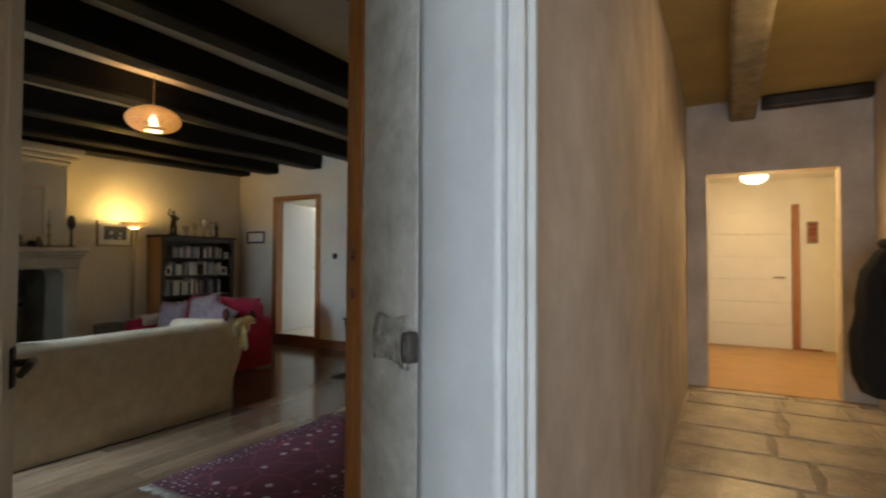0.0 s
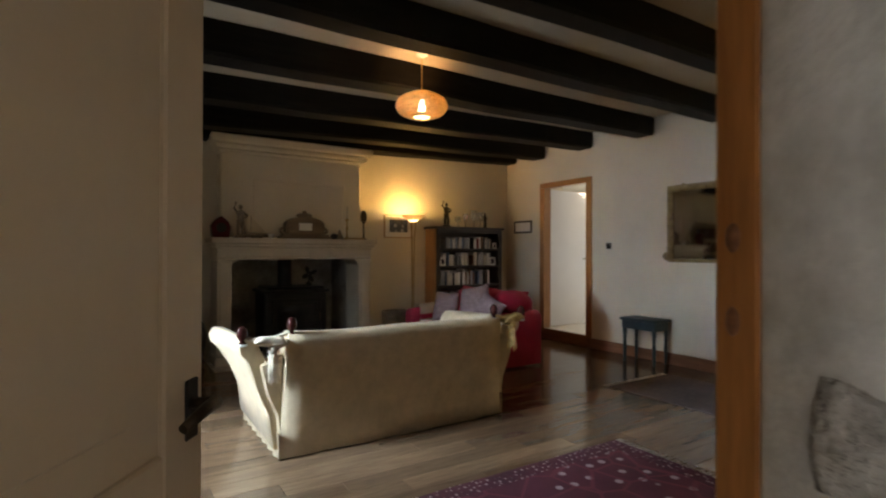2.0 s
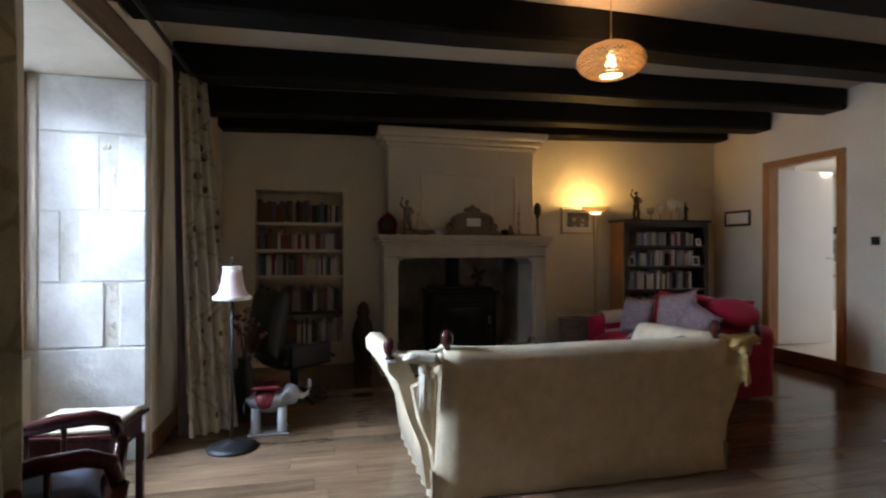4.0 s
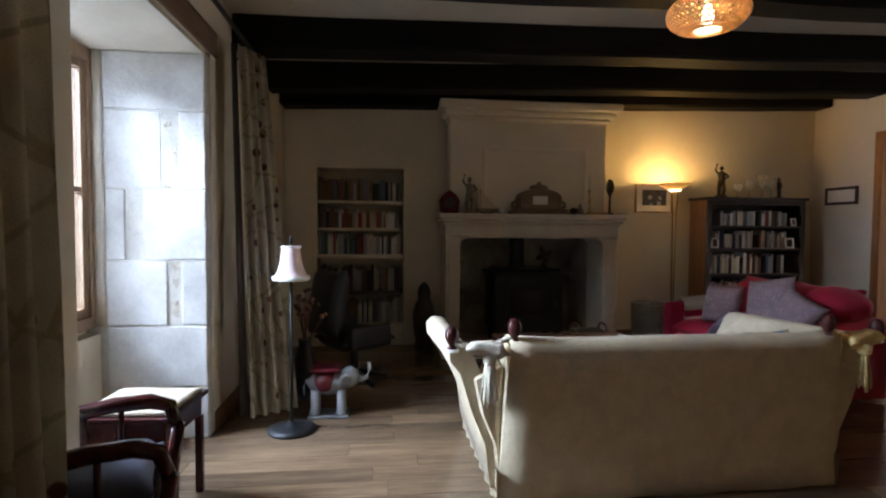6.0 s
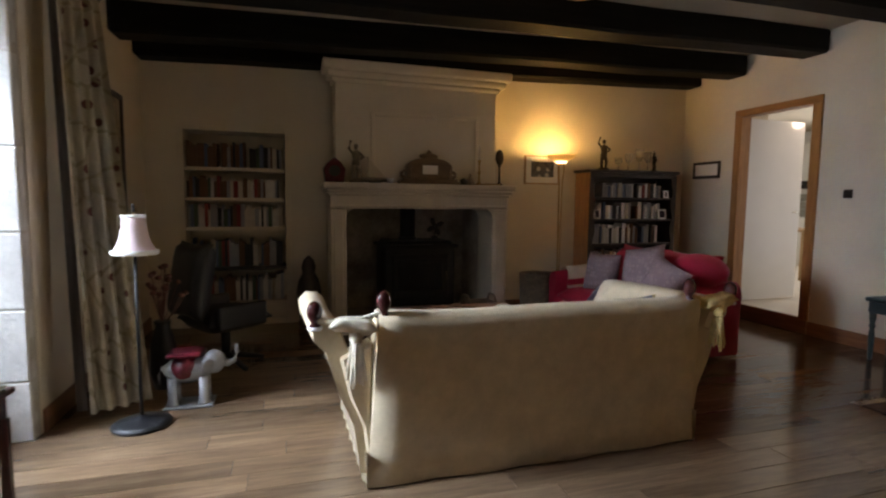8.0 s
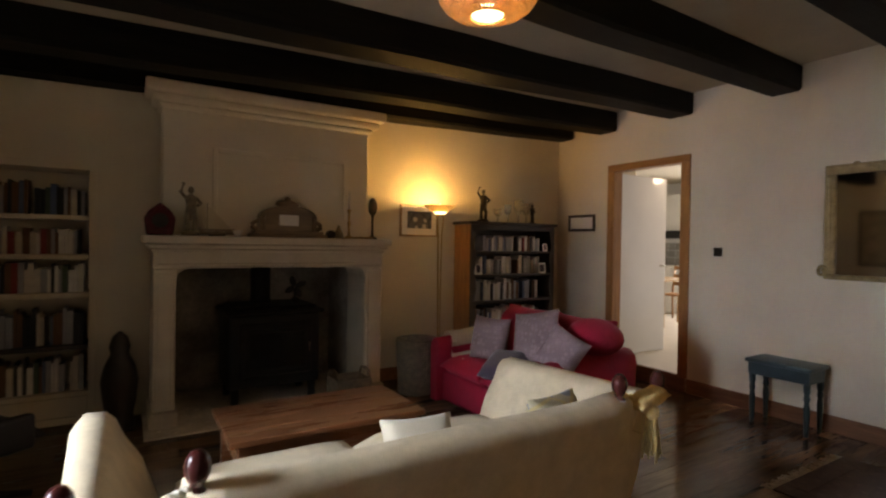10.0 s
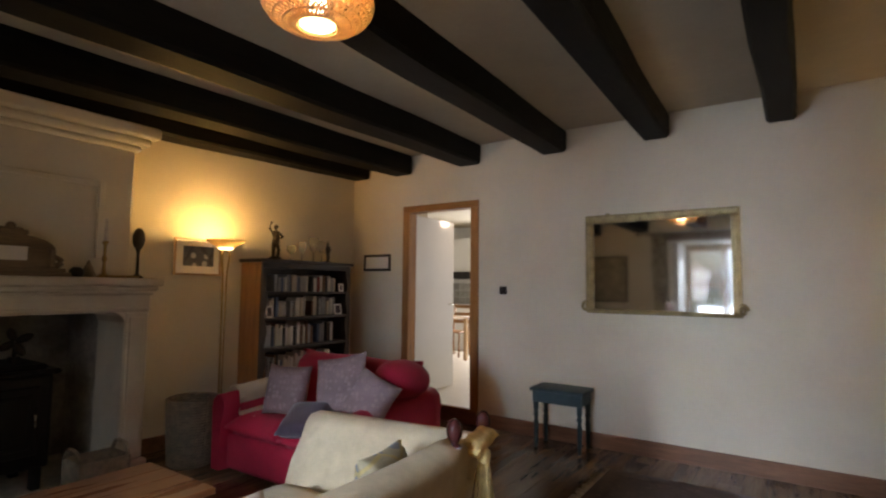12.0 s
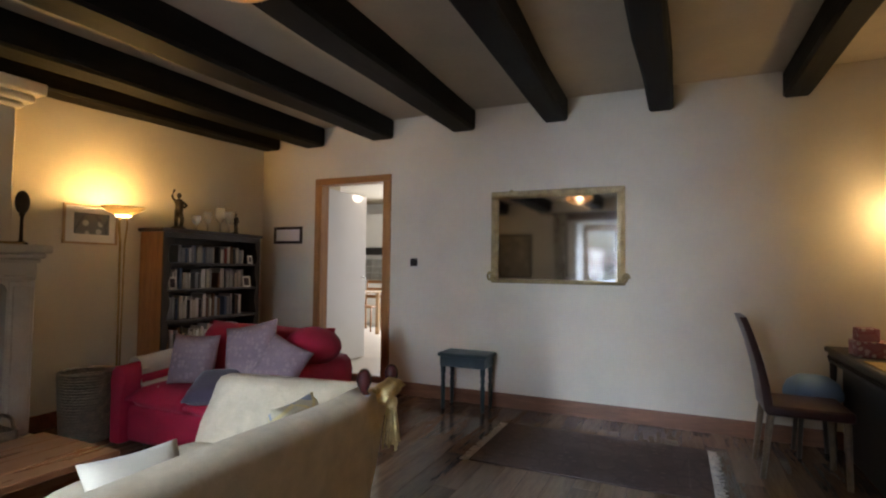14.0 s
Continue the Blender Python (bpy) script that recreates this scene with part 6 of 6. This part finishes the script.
part("arm", tube([(-2.93, YN - 0.02, 1.78), (-2.93, YN - 0.10, 1.76), (-2.93, YN - 0.13, 1.79)], 0.008), M_BRASS, wl)
part("shade", moved(lathe([(0.025, 0), (0.045, 0.03), (0.075, 0.09), (0.072, 0.09), (0.042, 0.034), (0.02, 0.006)], 20), pose(-2.93, YN - 0.13, 1.79)), M_OPAL, wl, "glowing white glass shade")

# ---------------------------------------------------------------- rugs
def rug(name, x0, x1, y0, y1, material, border, lab, fringe_axis):
    r = placed(name, ((x0 + x1) / 2, (y0 + y1) / 2, 0), lab, "rug")
    b = 0.13
    part("field", box(x0 + b, x1 - b, y0 + b, y1 - b, 0.002, 0.011), material, r)
    part("border", join(box(x0, x1, y0, y0 + b, 0.002, 0.012, 0.002), box(x0, x1, y1 - b, y1, 0.002, 0.012, 0.002), box(x0, x0 + b, y0 + b, y1 - b, 0.002, 0.012, 0.002), box(x1 - b, x1, y0 + b, y1 - b, 0.002, 0.012, 0.002)), border, r)
    for end in (0, 1):
        strands = []
        rg2 = random.Random(end + int(x0 * 10))
        n = int(((x1 - x0) if fringe_axis == "y" else (y1 - y0)) / 0.014)
        for k in range(n):
            u = (k + 0.5) / n
            j1, j2, l = rg2.uniform(-0.012, 0.012), rg2.uniform(-0.02, 0.02), rg2.uniform(0.05, 0.075)
            if fringe_axis == "y":
                xx = x0 + (x1 - x0) * u
                yy, s = (y0, -1) if end == 0 else (y1, 1)
                strands.append(tube([(xx, yy, 0.007), (xx + j1, yy + s * l / 2, 0.005), (xx + j2, yy + s * l, 0.004)], 0.0035, 4))
            else:
                yy = y0 + (y1 - y0) * u
                xx, s = (x0, -1) if end == 0 else (x1, 1)
                strands.append(tube([(xx, yy, 0.007), (xx + s * l / 2, yy + j1, 0.005), (xx + s * l, yy + j2, 0.004)], 0.0035, 4))
        tagged(part("fringe", join(*strands), M_FRINGE, r, "ivory knotted fringe"), kind="stuff")
    return r


rug("rug", -4.82, -3.72, 3.07, 4.64, M_RUG, M_RUGBORDER, "dark red oriental rug with an ivory fringe", "y")
rug("rug", -5.80, -4.28, 5.76, 6.70, M_RUG2, M_RUG2, "dark brown rug with a pale fringe", "x")

# ---------------------------------------------------------------- kitchen seen through the doorway
kc = placed("kitchen_units", (-10.6, 11.7, 0.16), "white kitchen units with a dark hood and tiled splashback", "kitchen unit")
part("wall_unit", box(-11.4, -9.75, 11.62, 11.99, 1.75, 2.45, 0.006), M_WHITE, kc)
part("hood", box(-11.0, -9.8, 11.5, 11.99, 1.60, 1.745, 0.01), M_DARKMETAL, kc, "dark extractor hood")
part("worktop", box(-11.6, -9.75, 11.40, 11.99, 1.02, 1.06, 0.006), M_WHITE, kc)
for k in range(3):
    part("base_unit", box(-11.6 + k * 0.61, -11.0 + k * 0.61, 11.44, 11.99, 0.16, 1.015, 0.006), M_WHITE, kc)
tile_me = mesh_of(box(-0.072, 0.072, -0.008, 0.0, -0.072, 0.072, 0.003), mat("speckled_tile", (0.48, 0.46, 0.40), 0.3, var=0.2, scale=9, fine=50, bmp=0.05, rnd=0.4), "tile")
for i in range(12):
    for j in range(3):
        o = new("tile", tile_me)
        o.parent = kc
        o.location = (-11.5 + i * 0.15 + 10.6, 11.998 - 11.7, 1.14 + j * 0.15 - 0.16)
kt = placed("kitchen_table", (-9.75, 10.0, 0.16), "pale wooden kitchen table", "table")
part("tabletop", box(-10.3, -9.2, 9.55, 10.35, 0.89, 0.925, 0.006), M_PALEWOOD, kt)
for x in (-10.2, -9.3):
    for y in (9.65, 10.25):
        part("leg", box(x - 0.03, x + 0.03, y - 0.03, y + 0.03, 0.16, 0.889, 0.004), M_PALEWOOD, kt)


M_PINECH = wood("honey_pine_chair", (0.26, 0.12, 0.04), (0.42, 0.21, 0.08), 0.4, (9, 9, 1.0))
kch = thing("kitchen_chair", pose(-9.55, 9.25, 0.16, 0, 0, 0), "honey-coloured pine kitchen chair with a slatted back", "chair", "kitchen chairs")
part("seat", box(-0.2, 0.2, -0.2, 0.2, 0.43, 0.46, 0.008), M_PINECH, kch)
for x in (-0.17, 0.17):
    part("leg", tube([(x, 0.17, 0.43), (x, 0.18, 0)], 0.017), M_PINECH, kch)
    part("back_post", tube([(x, -0.24, 0.95), (x, -0.17, 0.45), (x, -0.19, 0)], 0.017), M_PINECH, kch)
for z in (0.62, 0.76, 0.90):
    part("slat", box(-0.17, 0.17, -0.235 - (z - 0.9) * 0.14, -0.215 - (z - 0.9) * 0.14, z - 0.03, z + 0.03, 0.004), M_PINECH, kch)
copy_thing(kch, pose(-10.05, 9.25, 0.16, 0, 0, 4))
copy_thing(kch, pose(-9.75, 10.65, 0.16, 0, 0, 180))
kl = placed("ceiling_lamp", (-7.9, 8.43, 2.72), "small lit spot lamp hanging in the kitchen", "ceiling lamp")
part("stem", tube([(-7.9, 8.43, 2.36), (-7.9, 8.43, 2.719)], 0.008), M_CHROME, kl)
part("bulb", moved(blob(0.045, 0.045, 0.045, 2), pose(-7.9, 8.43, 2.345)), glow("lit_spot", (1.0, 0.93, 0.80), 30), kl, "lit globe bulb")

# ---------------------------------------------------------------- hall things
hl = placed("ceiling_lamp", (-1.58, 8.25, 2.62), "lit opal glass ceiling lamp in the inner hall", "ceiling lamp")
part("bowl", moved(lathe([(0.02, -0.09), (0.09, -0.075), (0.135, -0.03), (0.14, -0.001)], 24), pose(-1.58, 8.25, 2.335)), glow("lit_opal_bowl", (1.0, 0.78, 0.42), 9), hl)
part("stem", tube([(-1.58, 8.25, 2.33), (-1.58, 8.25, 2.619)], 0.012), M_BRASS, hl)
coat = rough_up(loft([[(XR - 0.02 - 0.36 * w * px, 6.35 + 0.30 * py * w, z) for px, py in ((0, 0.9), (0, -0.9), (0.35, -1), (0.85, -0.7), (1.0, 0), (0.85, 0.7), (0.35, 1))] for z, w in ((0.32, 0.80), (0.45, 0.98), (0.75, 1.0), (1.05, 0.95), (1.25, 0.82), (1.40, 0.55), (1.50, 0.22))]), 2, 0.025, 5.0)
for v in coat.verts:
    v.co.x = min(v.co.x, XR - 0.004)
ct2 = placed("coat", (XR, 6.35, 1.5), "black wool coat hanging on the hall wall", "coat")
part("body", coat, M_COAT, ct2)
part("collar", tube([(XR - 0.03, 6.22, 1.40), (XR - 0.13, 6.26, 1.46), (XR - 0.16, 6.35, 1.47), (XR - 0.13, 6.44, 1.46), (XR - 0.03, 6.48, 1.40)], [0.03, 0.04, 0.042, 0.04, 0.03], 10), M_COAT, ct2)
for sg in (-1, 1):
    part("sleeve", tube([(XR - 0.12, 6.35 + sg * 0.17, 1.30), (XR - 0.17, 6.35 + sg * 0.26, 1.12), (XR - 0.19, 6.35 + sg * 0.29, 0.85), (XR - 0.18, 6.35 + sg * 0.28, 0.62)], [0.07, 0.075, 0.065, 0.055], 12), M_COAT, ct2)
hk = placed("coat_hook", (XR, 6.35, 1.52), "small iron coat hook on the hall wall", "hook")
part("hook", tube([(XR - 0.001, 6.35, 1.54), (XR - 0.06, 6.35, 1.50), (XR - 0.075, 6.35, 1.54)], 0.007), M_DARKMETAL, hk)
hp = placed("picture", (-0.72, 10.74, 1.5), "small brown framed picture on a white wall", "picture")
part("surround", box(-0.80, -0.66, 10.73, 10.748, 1.62, 1.95, 0.004), M_WICKER, hp)
part("print", box(-0.78, -0.68, 10.727, 10.731, 1.65, 1.92), M_TAPESTRY, hp)

# ---------------------------------------------------------------- pieces: reveal stones, floor planks, flagstones
ws = placed("window_reveal", (WX0, 0.65, 0), "dressed pale limestone blocks lining the window recess", "stonework", kind="structure")
part("mortar", box(WX0 - 0.088, WX0 - 0.0045, YW - 0.70, YW - 0.004, 0.0, 2.344), M_JOINT, ws)
courses = [0.0, 0.32, 0.70, 1.10, 1.53, 2.0, 2.344]
rs2 = random.Random(5)
for k, (z0, z1) in enumerate(zip(courses, courses[1:])):
    cuts = {4: [0.392, 0.72, 0.815, YW], 3: [0.392, 0.51, 0.605, YW], 2: [0.392, 0.745, 0.82, YW]}.get(k, [0.392, YW])
    for a, b in zip(cuts, cuts[1:]):
        infill = b - a < 0.11
        st_bm = box(WX0 - 0.07, WX0 + (-0.006 if infill else rs2.uniform(-0.002, 0.004)), a + 0.003, b - 0.003, z0 + 0.003, z1 - 0.003, 0.007)
        bmesh.ops.subdivide_edges(st_bm, edges=st_bm.edges[:], cuts=5 if infill or k < 2 else 3, use_grid_fill=True)
        for v in st_bm.verts:
            v.co += (0.009 if infill else 0.005 if k < 2 else 0.0035) * noise.noise_vector(v.co * (16 if infill else 11) + Vector((k, a, 0)))
        part("stone", st_bm, M_RUBBLE if infill else M_STONE, ws, "narrow strip of rough rubble infill" if infill else "")
part("rebate", rough_up(box(WX0 - 0.07, WX0 + 0.006, 0.277, 0.389, 0.70, 2.342), 5, 0.004, 5.0), M_CHIMNEY, ws, "beige plastered window rebate")
solid("lintel_board", rough_up(box(WX0 - 0.20, WX1 + 0.20, YW - 0.03, YW + 0.012, 2.377, 2.53), 4, 0.006, 3.0), wood("faded_oak_lintel", (0.17, 0.10, 0.06), (0.29, 0.19, 0.12), 0.6, (0.9, 9, 9)), "faded wooden lintel over the window recess", "lintel", "structure")

fl = solid("floor", box(XF - 0.02, XP + 0.02, YW - 0.72, YN + 0.02, -0.1, -0.004), M_GAP, "glossy oak plank floor", "floor", "structure")
rp = random.Random(3)
PW, PL = 0.155, 1.26
plank_mesh = mesh_of(box(-PW / 2 + 0.001, PW / 2 - 0.001, -PL / 2 + 0.001, PL / 2 - 0.001, -0.014, 0.0, 0.0012), M_PLANK, "plank")
nrow = int((XP - XF) / PW) + 1
for i in range(nrow):
    x = XF + PW * (i + 0.5)
    y = YW - 0.66 - rp.uniform(0, PL - 0.12)
    while y < YN - 0.05:
        o = new("plank", plank_mesh)
        o.parent = fl
        ya, yb = max(y, YW - 0.66), min(y + PL, YN + 0.012)
        o.location = (x, (ya + yb) / 2, 0)
        o.scale = (1, (yb - ya) / PL, 1)
        y += PL
door_slab = solid("door_sill", box(XP + 0.021, XH, 1.34, 2.42, -0.1, 0.002), M_FLAG, "worn stone door sill", "sill", "structure")
hf = solid("hall_floor", box(XH, XR, -1.3, YB - 0.021, -0.1, -0.012), M_MORTAR, "worn irregular flagstone floor", "floor", "structure")
rh = random.Random(9)
y = -1.25
while y < YB - 0.1:
    dep = rh.uniform(0.42, 0.74)
    y2 = min(y + dep, YB - 0.03)
    x = XH + 0.01
    while x < XR - 0.08:
        w = rh.uniform(0.42, 0.92)
        x2 = min(x + w, XR - 0.01)
        if XR - 0.01 - x2 < 0.14:
            x2 = XR - 0.01
        g = 0.012
        j = lambda: rh.uniform(-0.045, 0.045)
        poly = [(x + g, y + g + abs(j())), ((x + x2) / 2, y + g + abs(j()) * 0.5), (x2 - g, y + g + abs(j())), (x2 - g - abs(j()), (y + y2) / 2), (x2 - g, y2 - g - abs(j())), ((x + x2) / 2, y2 - g), (x + g, y2 - g - abs(j())), (x + g + abs(j()), (y + y2) / 2)]
        part("flagstone", prism(poly, "z", -0.04, rh.uniform(-0.003, 0.004), 0.006), M_FLAG, hf)
        x = x2
    y = y2
